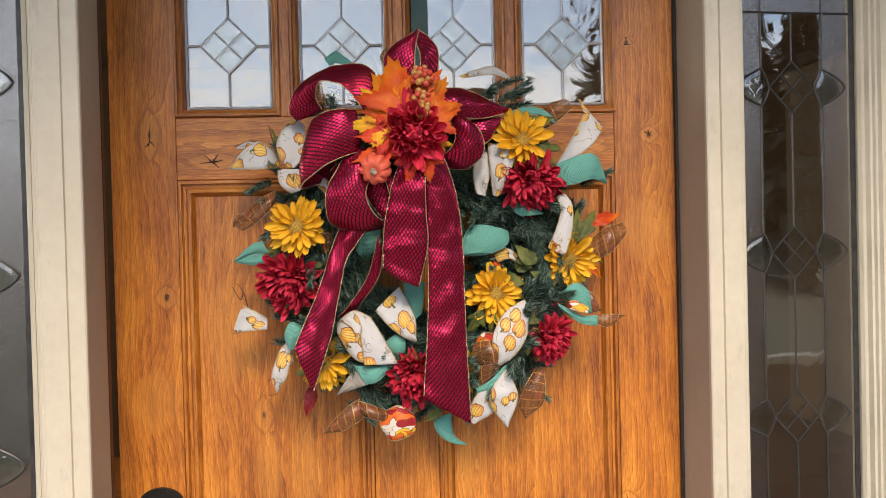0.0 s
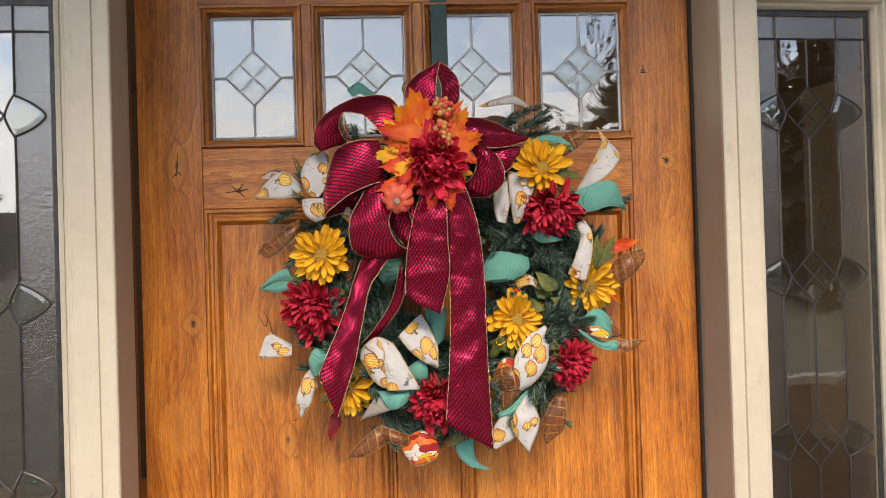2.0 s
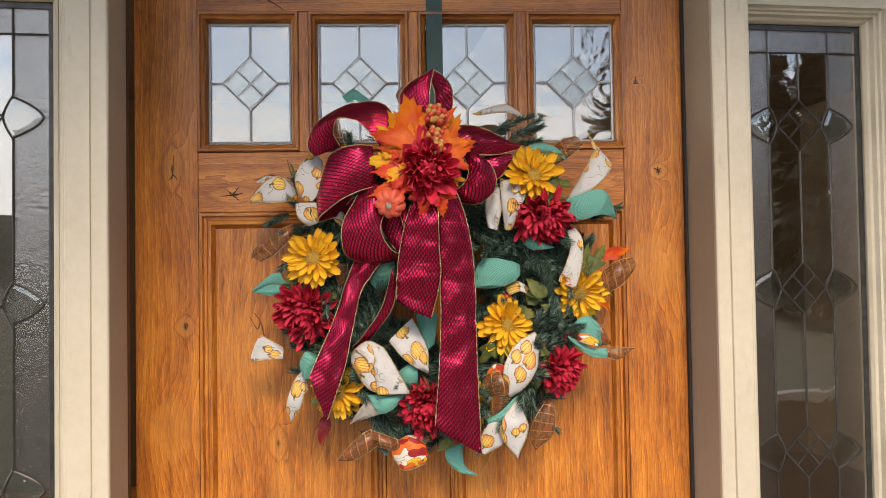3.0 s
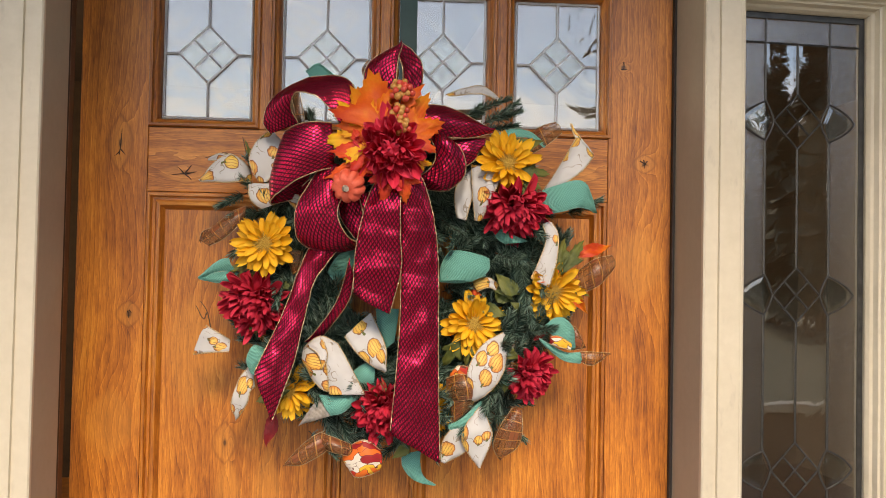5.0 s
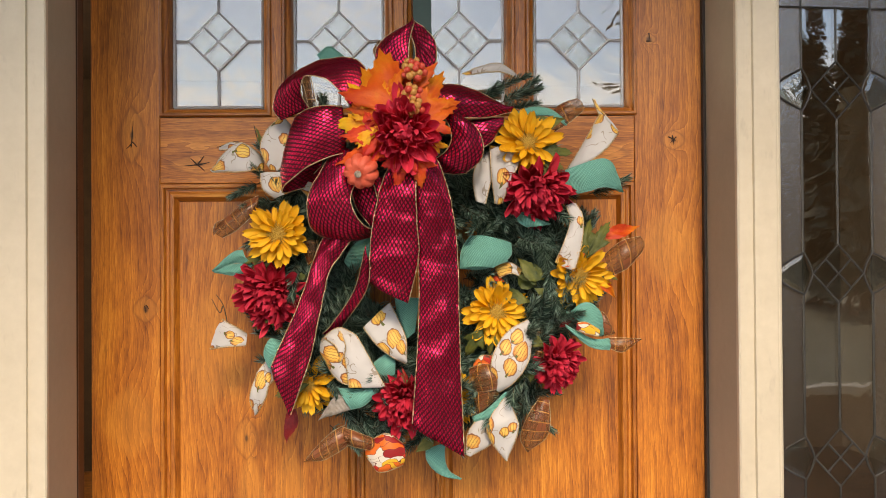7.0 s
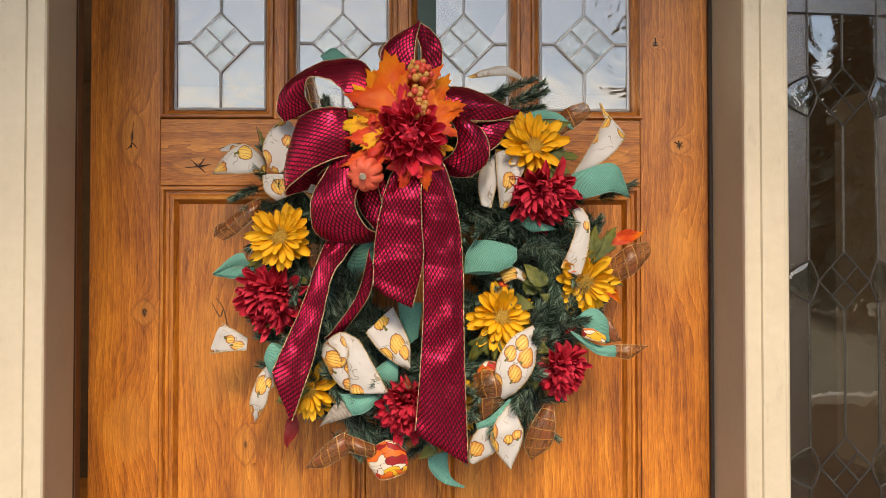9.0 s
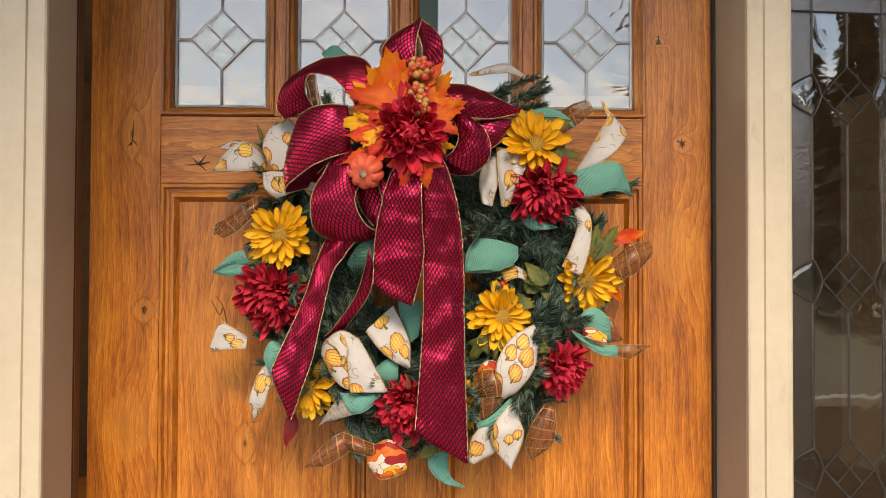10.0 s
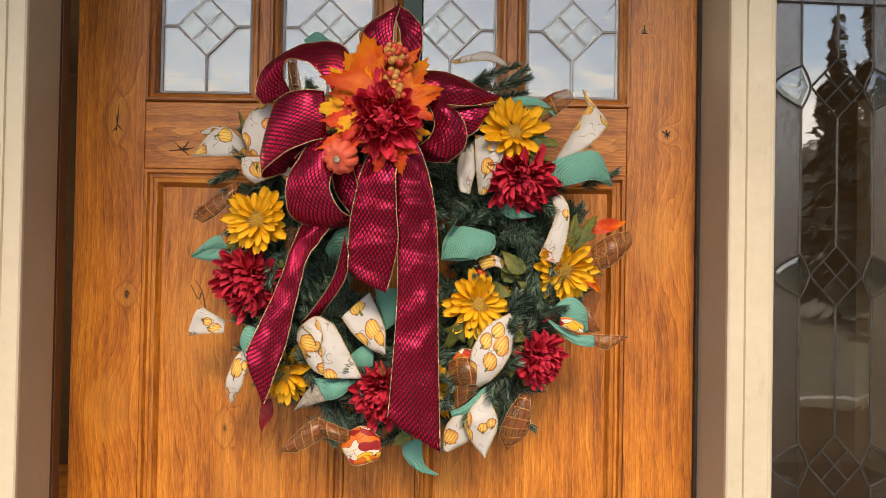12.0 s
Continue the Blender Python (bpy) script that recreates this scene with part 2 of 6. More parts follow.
def print_cloth(name, ground, spots, dense=0.31, scale=33.0):
    """Ribbon printed with little pumpkins on stalks and thin curling vines."""
    m, n, l, b = tree(name)
    u, v, q = uv(n, l)
    t = n.new("ShaderNodeTexVoronoi")
    t.voronoi_dimensions = "2D"
    t.inputs["Scale"].default_value = scale
    wob = n.new("ShaderNodeTexNoise")
    wob.inputs["Scale"].default_value = 130
    l.new(q, wob.inputs["Vector"])
    wv = n.new("ShaderNodeVectorMath")
    wv.operation = "MULTIPLY_ADD"
    wv.inputs[1].default_value = (0.0055, 0.0055, 0)
    l.new(wob.outputs["Color"], wv.inputs[0])
    l.new(q, wv.inputs[2])
    qq = wv.outputs[0]
    l.new(qq, t.inputs["Vector"])
    d = t.outputs["Distance"]
    tc = n.new("ShaderNodeSeparateXYZ")
    l.new(t.outputs["Color"], tc.inputs[0])
    off = n.new("ShaderNodeVectorMath")
    off.operation = "SUBTRACT"
    l.new(qq, off.inputs[0])
    l.new(t.outputs["Position"], off.inputs[1])
    os = n.new("ShaderNodeSeparateXYZ")
    l.new(off.outputs[0], os.inputs[0])
    has = calc(n, l, "GREATER_THAN", tc.outputs[0], 0.22)
    dn = calc(n, l, "MULTIPLY_ADD", tc.outputs[2], dense * 0.75, dense * 0.62)
    inside = calc(n, l, "MULTIPLY", calc(n, l, "LESS_THAN", d, dn), has)
    rim = calc(n, l, "MULTIPLY", calc(n, l, "MULTIPLY", calc(n, l, "LESS_THAN", d, calc(n, l, "ADD", dn, 0.03)), calc(n, l, "GREATER_THAN", d, calc(n, l, "SUBTRACT", dn, 0.012))), has)
    ribs = calc(n, l, "GREATER_THAN", calc(n, l, "SINE", calc(n, l, "MULTIPLY", os.outputs[0], 1500.0)), 0.72)
    r = ramp(n, spots)
    l.new(tc.outputs[1], r.inputs[0])
    wash = noise_tex(n, l, q, 160, 3)
    fillc = blend(n, l, calc(n, l, "POWER", calc(n, l, "DIVIDE", d, dn), 2.0), (0.80, 0.55, 0.14), r.outputs[0])
    fillc = blend(n, l, calc(n, l, "MULTIPLY", wash, 0.5), fillc, (0.74, 0.50, 0.10))
    fillc = blend(n, l, calc(n, l, "MULTIPLY", ribs, 0.65), fillc, (0.30, 0.09, 0.02))
    vine_n = noise_tex(n, l, q, 55, 1, 0.4)
    vine = calc(n, l, "LESS_THAN", calc(n, l, "ABSOLUTE", calc(n, l, "SUBTRACT", vine_n, 0.5)), 0.011)
    vmask = calc(n, l, "GREATER_THAN", noise_tex(n, l, q, 38, 1), 0.53)
    leaf_n = noise_tex(n, l, q, 120, 1)
    leafm = calc(n, l, "MULTIPLY", calc(n, l, "GREATER_THAN", leaf_n, 0.76), vmask)
    base = blend(n, l, noise_tex(n, l, q, 18, 3), ground, tuple(0.86 * c for c in ground))
    col = blend(n, l, calc(n, l, "MULTIPLY", calc(n, l, "MULTIPLY", vine, vmask), 0.6), base, (0.17, 0.11, 0.04))
    col = blend(n, l, leafm, col, (0.12, 0.15, 0.03))
    col = blend(n, l, inside, col, fillc)
    up = calc(n, l, "DIVIDE", os.outputs[1], calc(n, l, "DIVIDE", dn, scale))
    stalk = calc(n, l, "MULTIPLY", calc(n, l, "GREATER_THAN", up, 0.72), calc(n, l, "LESS_THAN", up, 1.45))
    stalk = calc(n, l, "MULTIPLY", calc(n, l, "MULTIPLY", stalk, has), calc(n, l, "LESS_THAN", calc(n, l, "ABSOLUTE", calc(n, l, "MULTIPLY_ADD", vine_n, 0.008, calc(n, l, "SUBTRACT", os.outputs[0], 0.004))), 0.0016))
    col = blend(n, l, stalk, col, (0.10, 0.12, 0.025))
    col = blend(n, l, calc(n, l, "MULTIPLY", rim, 0.9), col, (0.20, 0.07, 0.02))
    l.new(col, b.inputs["Base Color"])
    b.inputs["Roughness"].default_value = 0.6
    bump(n, l, b, noise_tex(n, l, q, 1500, 2), 0.15, 0.0004)
    return m


def plaid_sheer():
    m, n, l, b = tree("sheer_brown_plaid")
    u, v, q = uv(n, l)
    s1 = band(n, l, u, 0.0085, 0.17)
    s2 = band(n, l, v, 0.0130, 0.10)
    w1 = band(n, l, calc(n, l, "ADD", u, 0.006), 0.034, 0.35)
    w2 = band(n, l, calc(n, l, "ADD", v, 0.004), 0.036, 0.35)
    f = noise_tex(n, l, q, 500, 3)
    col = blend(n, l, f, (0.16, 0.065, 0.022), (0.27, 0.12, 0.045))
    col = blend(n, l, calc(n, l, "MULTIPLY", calc(n, l, "ADD", w1, w2), 0.35), col, (0.26, 0.07, 0.03))
    col = blend(n, l, calc(n, l, "MULTIPLY", s1, 0.8), col, (0.10, 0.035, 0.012))
    col = blend(n, l, calc(n, l, "MULTIPLY", s2, 0.75), col, (0.55, 0.30, 0.08))
    l.new(col, b.inputs["Base Color"])
    b.inputs["Roughness"].default_value = 0.34
    bump(n, l, b, noise_tex(n, l, q, 1.0, 3, 0.5, (60, 40, 1)), 0.3, 0.001)
    al = calc(n, l, "MINIMUM", calc(n, l, "MULTIPLY_ADD", calc(n, l, "ADD", calc(n, l, "ADD", w1, w2), s1), 0.22, 0.40), 1.0)
    l.new(al, b.inputs["Alpha"])
    return m


def petal_cloth(name, base, tip, deep):
    """Fabric petal: colour runs from its root to its tip, with fine veins."""
    m, n, l, b = tree(name)
    u, v, q = uv(n, l)
    info = n.new("ShaderNodeObjectInfo")
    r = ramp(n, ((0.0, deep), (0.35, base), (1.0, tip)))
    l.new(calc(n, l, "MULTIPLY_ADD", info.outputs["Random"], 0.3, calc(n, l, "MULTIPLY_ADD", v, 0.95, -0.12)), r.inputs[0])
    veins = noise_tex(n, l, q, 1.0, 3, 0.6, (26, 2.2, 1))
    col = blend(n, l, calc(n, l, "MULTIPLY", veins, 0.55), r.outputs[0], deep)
    l.new(col, b.inputs["Base Color"])
    b.inputs["Roughness"].default_value = 0.65
    b.inputs["Specular IOR Level"].default_value = 0.3
    bump(n, l, b, veins, 0.3, 0.0006)
    return m


def leaf_cloth(name, c1, c2, c3):
    m, n, l, b = tree(name)
    u, v, q = uv(n, l)
    f = noise_tex(n, l, q, 2.6, 4, 0.6)
    info = n.new("ShaderNodeObjectInfo")
    r = ramp(n, ((0.3, c1), (0.5, c2), (0.72, c3)))
    along = calc(n, l, "MULTIPLY_ADD", u, 0.30, -0.16)
    l.new(calc(n, l, "ADD", along, calc(n, l, "MULTIPLY_ADD", info.outputs["Random"], 0.22, calc(n, l, "SUBTRACT", f, 0.11))), r.inputs[0])
    g = noise_tex(n, l, q, 40, 3, 0.6)
    col = blend(n, l, calc(n, l, "MULTIPLY", g, 0.35), r.outputs[0], c1)
    l.new(col, b.inputs["Base Color"])
    b.inputs["Roughness"].default_value = 0.6
    bump(n, l, b, calc(n, l, "MULTIPLY_ADD", noise_tex(n, l, q, 9, 2), 3.0, g), 0.45, 0.0009)
    return m


def glazing(name, gloss, rough, wave, scale, distort=0.0, tint=(0.82, 0.85, 0.84), uneven=0.0):
    """Old leaded glass: mostly see-through, with a wavy mirror sheen; uneven: how far the sheen varies over its texture."""
    m, n, l, b = tree(name)
    n.remove(b)
    v = coords(n)
    tr = n.new("ShaderNodeBsdfTransparent")
    tr.inputs[0].default_value = (*tint, 1)
    gl = n.new("ShaderNodeBsdfGlossy")
    gl.inputs["Roughness"].default_value = rough
    k = n.new("ShaderNodeBump")
    k.inputs["Strength"].default_value, k.inputs["Distance"].default_value = wave, 0.002
    wv = noise_tex(n, l, v, scale, 2, 0.45)
    wv.node.inputs["Distortion"].default_value = distort
    l.new(wv, k.inputs["Height"])
    l.new(k.outputs[0], gl.inputs["Normal"])
    mx = n.new("ShaderNodeMixShader")
    mx.inputs[0].default_value = gloss
    if uneven:
        l.new(calc(n, l, "MULTIPLY_ADD", calc(n, l, "SUBTRACT", noise_tex(n, l, v, scale * 1.3, 4, 0.7), 0.5), uneven, gloss), mx.inputs[0])
    l.new(tr.outputs[0], mx.inputs[1])
    l.new(gl.outputs[0], mx.inputs[2])
    l.new(mx.outputs[0], n["Material Output"].inputs[0])
    return m


STILE_KNOTS = ((-0.396, 1.646, 0.012, 0.034), (-0.376, 1.387, 0.011, 0.016), (0.413, 1.635, 0.012, 0.012), (0.405, 1.475, 0.030, 0.050), (0.365, 1.022, 0.014, 0.018), (0.378, 1.787, 0.007, 0.007), (-0.40, 1.22, 0.03, 0.045))
WOOD_STILE = wood("alder_stile", "z", STILE_KNOTS, 0.3)
WOOD_RAIL = wood("alder_rail", "x", ((-0.296, 1.602, 0.03, 0.012), (0.30, 1.615, 0.03, 0.012), (-0.20, 1.945, 0.03, 0.012)), 1.7)
WOOD_PANEL = wood("alder_panel", "z", ((-0.230, 1.192, 0.012, 0.026), (-0.224, 1.105, 0.016, 0.062), (-0.285, 1.33, 0.030, 0.075), (0.105, 1.10, 0.016, 0.055), (0.205, 1.005, 0.014, 0.016), (-0.165, 1.10, 0.018, 0.07)), 4.1, 0.96)
WOOD_BEAD = wood("alder_bead", "z", (), 7.3, 0.86)
WOOD_BEAD_X = wood("alder_bead_cross", "x", (), 9.3, 0.86)
CREAM = plain("cream_paint", (0.545, 0.487, 0.374), (0.63, 0.568, 0.448), 7, 0.42, 0.05, specks=0.22)
TAUPE = plain("taupe_paint", (0.375, 0.325, 0.243), (0.42, 0.368, 0.276), 9, 0.5, 0.06)
RUBBER = plain("dark_weatherstrip", (0.018, 0.013, 0.012), (0.04, 0.03, 0.027), 40, 0.6, 0.1)
STRIP_GREY = plain("grey_strip", (0.20, 0.17, 0.16), (0.30, 0.26, 0.24), 40, 0.4, 0.1)
LEAD = plain("lead_came", (0.030, 0.030, 0.030), (0.075, 0.074, 0.072), 60, 0.38, 0.15, 0.5)
ZINC = plain("bright_came", (0.42, 0.43, 0.45), (0.55, 0.56, 0.59), 60, 0.4, 0.15, 0.3)
BLACK_IRON = plain("blackened_bronze", (0.012, 0.011, 0.011), (0.03, 0.027, 0.026), 50, 0.42, 0.15, 0.4)
STRAP_GREEN = plain("green_enamel", (0.006, 0.045, 0.034), (0.009, 0.060, 0.045), 20, 0.45, 0.05)
GLASS_LITE = glazing("wavy_door_glass", 0.19, 0.012, 0.52, 9, distort=3.2)
GLASS_DIAMOND = glazing("frosted_diamond", 0.135, 0.16, 0.40, 140, uneven=0.46)
GLASS_FROST = glazing("hammered_glass", 0.16, 0.26, 0.50, 130, distort=0.6, tint=(0.74, 0.75, 0.74), uneven=0.14)
GLASS_SIDE = glazing("sidelight_glass", 0.25, 0.012, 0.13, 9, distort=2.0, tint=(0.75, 0.77, 0.76))
GLASS_BEVEL = glazing("bevelled_glass", 0.15, 0.03, 0.30, 38, distort=1.5)
SATIN = satin_red()
TEAL = burlap("teal_burlap", (0.05, 0.215, 0.180), (0.20, 0.53, 0.445))
TEAL_EDGE = plain("teal_stitching", (0.10, 0.30, 0.25), (0.22, 0.48, 0.41), 400, 0.8, 0.4)
GREY_BURLAP = burlap("grey_burlap", (0.20, 0.18, 0.155), (0.44, 0.40, 0.36))
PUMPKIN_PRINT = print_cloth("pumpkin_print", (0.56, 0.555, 0.55), ((0.2, (0.66, 0.22, 0.02)), (0.5, (0.72, 0.44, 0.04)), (0.8, (0.55, 0.07, 0.02))))
def leaf_print():
    """White cloth covered with bold red, orange and gold leaf shapes."""
    m, n, l, b = tree("autumn_leaf_print")
    u, v, q = uv(n, l)
    w = n.new("ShaderNodeTexNoise")
    w.inputs["Scale"].default_value = 45
    l.new(q, w.inputs["Vector"])
    mv = n.new("ShaderNodeVectorMath")
    mv.operation = "MULTIPLY_ADD"
    mv.inputs[1].default_value = (0.040, 0.026, 0)
    sq = n.new("ShaderNodeMapping")
    sq.inputs["Rotation"].default_value = (0, 0, 0.6)
    sq.inputs["Scale"].default_value = (1.5, 0.6, 1)
    l.new(q, sq.inputs["Vector"])
    l.new(w.outputs["Color"], mv.inputs[0])
    l.new(sq.outputs[0], mv.inputs[2])
    t = n.new("ShaderNodeTexVoronoi")
    t.voronoi_dimensions = "2D"
    t.inputs["Scale"].default_value = 92
    l.new(mv.outputs[0], t.inputs["Vector"])
    ts = n.new("ShaderNodeSeparateXYZ")
    l.new(t.outputs["Color"], ts.inputs[0])
    r = ramp(n, ((0.0, (0.30, 0.008, 0.012)), (0.22, (0.72, 0.14, 0.015)), (0.42, (0.70, 0.64, 0.55)), (0.62, (0.74, 0.42, 0.03)), (0.78, (0.58, 0.03, 0.015)), (0.90, (0.70, 0.64, 0.55))))
    r.color_ramp.interpolation = "CONSTANT"
    l.new(ts.outputs[0], r.inputs[0])
    rims = n.new("ShaderNodeTexVoronoi")
    rims.voronoi_dimensions, rims.feature = "2D", "DISTANCE_TO_EDGE"
    rims.inputs["Scale"].default_value = 92
    l.new(mv.outputs[0], rims.inputs["Vector"])
    l.new(blend(n, l, calc(n, l, "LESS_THAN", rims.outputs["Distance"], 0.03), r.outputs[0], (0.12, 0.03, 0.015)), b.inputs["Base Color"])
    b.inputs["Roughness"].default_value = 0.6
    bump(n, l, b, noise_tex(n, l, q, 1500, 2), 0.15, 0.0004)
    return m


BRIGHT_PRINT = leaf_print()
PLAID = plaid_sheer()
GOLD = plain("gold_thread", (0.22, 0.12, 0.04), (0.82, 0.66, 0.42), 420, 0.38, 0.4, 0.7)
YELLOW = petal_cloth("yellow_petal", (0.84, 0.44, 0.012), (0.90, 0.58, 0.045), (0.55, 0.19, 0.005))
# red petals: dark roots paint the shade between petals, pink tips the highlights
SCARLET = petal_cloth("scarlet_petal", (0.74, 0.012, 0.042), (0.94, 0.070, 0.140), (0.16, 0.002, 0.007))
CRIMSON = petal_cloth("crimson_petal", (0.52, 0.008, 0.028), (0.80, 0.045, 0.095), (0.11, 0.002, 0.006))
DISC = plain("flower_disc", (0.36, 0.20, 0.025), (0.66, 0.45, 0.09), 300, 0.8, 0.8)
OLIVE = leaf_cloth("olive_leaf", (0.06, 0.08, 0.014), (0.125, 0.14, 0.024), (0.20, 0.19, 0.04))
MAPLE = leaf_cloth("orange_maple_leaf", (0.52, 0.035, 0.003), (0.72, 0.130, 0.004), (0.78, 0.29, 0.010))
MAPLE_YELLOW = leaf_cloth("yellow_maple_leaf", (0.76, 0.24, 0.008), (0.80, 0.42, 0.014), (0.72, 0.47, 0.02))
MAPLE_RED = leaf_cloth("red_maple_leaf", (0.48, 0.014, 0.008), (0.70, 0.055, 0.006), (0.80, 0.14, 0.008))
RED_LEAF = leaf_cloth("dark_red_leaf", (0.15, 0.004, 0.008), (0.30, 0.012, 0.016), (0.38, 0.03, 0.02))
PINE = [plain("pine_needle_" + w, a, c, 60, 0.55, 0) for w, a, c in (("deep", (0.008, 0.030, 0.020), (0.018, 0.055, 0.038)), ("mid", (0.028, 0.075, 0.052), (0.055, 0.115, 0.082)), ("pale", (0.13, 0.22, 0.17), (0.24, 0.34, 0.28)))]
BARK = plain("wreath_twig", (0.06, 0.032, 0.016), (0.15, 0.08, 0.04), 150, 0.8, 0.4)
CORAL = plain("coral_pumpkin", (0.68, 0.095, 0.05), (0.78, 0.15, 0.085), 120, 0.55, 0.2)
STEM = plain("grey_stem", (0.22, 0.19, 0.15), (0.42, 0.37, 0.30), 400, 0.8, 0.5)
BERRY_RED = plain("coral_berry", (0.50, 0.04, 0.03), (0.68, 0.10, 0.06), 200, 0.35, 0.05)
BERRY_GOLD = plain("gold_berry", (0.44, 0.20, 0.05), (0.60, 0.32, 0.09), 200, 0.35, 0.05)
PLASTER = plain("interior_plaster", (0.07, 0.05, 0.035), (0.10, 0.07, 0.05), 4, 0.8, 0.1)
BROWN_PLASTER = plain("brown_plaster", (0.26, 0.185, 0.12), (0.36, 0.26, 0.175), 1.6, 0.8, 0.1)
INNER_FLOOR = wood("interior_oak", "x", (), 12.0, 0.36)
DARK_WOOD = plain("interior_dark_wood", (0.07, 0.035, 0.018), (0.13, 0.065, 0.03), 12, 0.5, 0.1)
# near-black colour stands in for the room's shade behind the door gap
SHADED_ROOM = plain("interior_black_wood", (0.020, 0.011, 0.005), (0.035, 0.019, 0.008), 12, 0.9, 0.1, spec=0.1)
SIDING = plain("siding_paint", (0.36, 0.32, 0.26), (0.42, 0.37, 0.30), 5, 0.6, 0.1)
CONCRETE = plain("porch_concrete", (0.27, 0.26, 0.245), (0.38, 0.365, 0.34), 9, 0.85, 0.25)
LAWN = plain("lawn", (0.085, 0.088, 0.050), (0.165, 0.15, 0.095), 3, 0.9, 0.3)
HILL = plain("wooded_hill", (0.07, 0.075, 0.05), (0.17, 0.145, 0.11), 0.05, 0.95, 0.0)
CONIFER = plain("conifer_needles", (0.035, 0.048, 0.028), (0.085, 0.10, 0.062), 3, 0.85, 0.0)
TRUNK = plain("conifer_bark", (0.07, 0.045, 0.03), (0.14, 0.095, 0.065), 12, 0.9, 0.4)


# ---- building blocks ----
def mesh_of(name, bm, material, smooth=False):
    bmesh.ops.recalc_face_normals(bm, faces=bm.faces)
    me = bpy.data.meshes.new(name)
    bm.to_mesh(me)
    bm.free()
    if material:
        me.materials.append(material)
    if smooth:
        for p in me.polygons:
            p.use_smooth = True
    return me


def part(name, bm, material, parent=None, label="", smooth=False, m=None):
    """One mesh object under a thing or a part."""
    me = bm if isinstance(bm, bpy.types.Mesh) else mesh_of(name, bm, material, smooth)
    ob = new(name, me)
    if m is not None:
        ob.matrix_basis = m
    if parent:
        ob.parent = parent
    return tagged(ob, label)


def box(bm, x0, x1, y0, y1, z0, z1, bev=0.0):
    """Adds a box with softened edges to bm."""
    b = bmesh.new()
    bmesh.ops.create_cube(b, size=1)
    for v in b.verts:
        v.co = Vector(((x0 + x1) / 2 + v.co.x * (x1 - x0), (y0 + y1) / 2 + v.co.y * (y1 - y0), (z0 + z1) / 2 + v.co.z * (z1 - z0)))
    if bev:
        bmesh.ops.bevel(b, geom=b.edges[:], offset=bev, segments=2, affect="EDGES", profile=0.6)
    join(bm, b)
    return bm


def join(bm, other):
    me = bpy.data.meshes.new("tmp")
    other.to_mesh(me)
    other.free()
    bm.from_mesh(me)
    bpy.data.meshes.remove(me)


def one_box(*a, **k):
    return box(bmesh.new(), *a, **k)


def extrude(outline, lo, hi, axis="z"):
    """A prism: outline of (a, b) run from lo to hi along z, or along x with outline (y, z)."""
    bm = bmesh.new()
    put = (lambda p, h: (p[0], p[1], h)) if axis == "z" else (lambda p, h: (h, p[0], p[1]))
    low = [bm.verts.new(put(p, lo)) for p in outline]
    top = [bm.verts.new(put(p, hi)) for p in outline]
    k = len(outline)
    for i in range(k):
        bm.faces.new((low[i], low[(i + 1) % k], top[(i + 1) % k], top[i]))
    bm.faces.new(low)
    bm.faces.new(top[::-1])
    return bm


def mitred(profile, x0, x1, z0, z1, cross=False):
    """A picture-frame moulding round an opening. profile: (outwards from the opening, y) points."""
    bm = bmesh.new()
    rings = []
    for out, y in profile:
        rings.append([bm.verts.new(p) for p in ((x0 - out, y, z0 - out), (x1 + out, y, z0 - out), (x1 + out, y, z1 + out), (x0 - out, y, z1 + out))])
    k = len(profile)
    for i in range(k):
        a, b = rings[i], rings[(i + 1) % k]
        for j in range(4):
            f = bm.faces.new((a[j], a[(j + 1) % 4], b[(j + 1) % 4], b[j]))
            f.material_index = (1 if j in (0, 2) else 0) if cross else 0
    return bm


def tube(bm, pts, r, sides=6, taper=1.0, closed=False):
    """A round bar along points."""
    pts = [Vector(p) for p in pts]
    rings = []
    for i, p in enumerate(pts):
        d = (pts[min(i + 1, len(pts) - 1)] - pts[max(i - 1, 0)]).normalized()
        s = d.cross(Vector((0.31, 0.87, 0.38)))
        s = s.normalized() if s.length > 1e-5 else Vector((1, 0, 0))
        t = d.cross(s)
        rr = (r[i] if isinstance(r, list) else r) * (1 + (taper - 1) * i / max(len(pts) - 1, 1))
        rings.append([bm.verts.new(p + (s * math.cos(2 * math.pi * k / sides) + t * math.sin(2 * math.pi * k / sides)) * rr) for k in range(sides)])
    for a, b in zip(rings, rings[1:]):
        for k in range(sides):
            bm.faces.new((a[k], a[(k + 1) % sides], b[(k + 1) % sides], b[k]))
    bm.faces.new(rings[0][::-1])
    bm.faces.new(rings[-1])
    return bm


def spline(pts, n):
    """n + 1 points on a smooth curve through pts."""
    p = [Vector(q) for q in pts]
    if len(p) == 2:
        return [p[0].lerp(p[1], i / n) for i in range(n + 1)]
    p = [2 * p[0] - p[1]] + p + [2 * p[-1] - p[-2]]
    out = []
    for i in range(n + 1):
        s = i / n * (len(p) - 3)
        k = min(int(s), len(p) - 4)
        t = s - k
        a, b, c, d = p[k:k + 4]
        out.append(0.5 * (2 * b + (c - a) * t + (2 * a - 5 * b + 4 * c - d) * t * t + (3 * b - a - 3 * c + d) * t ** 3))
    return out


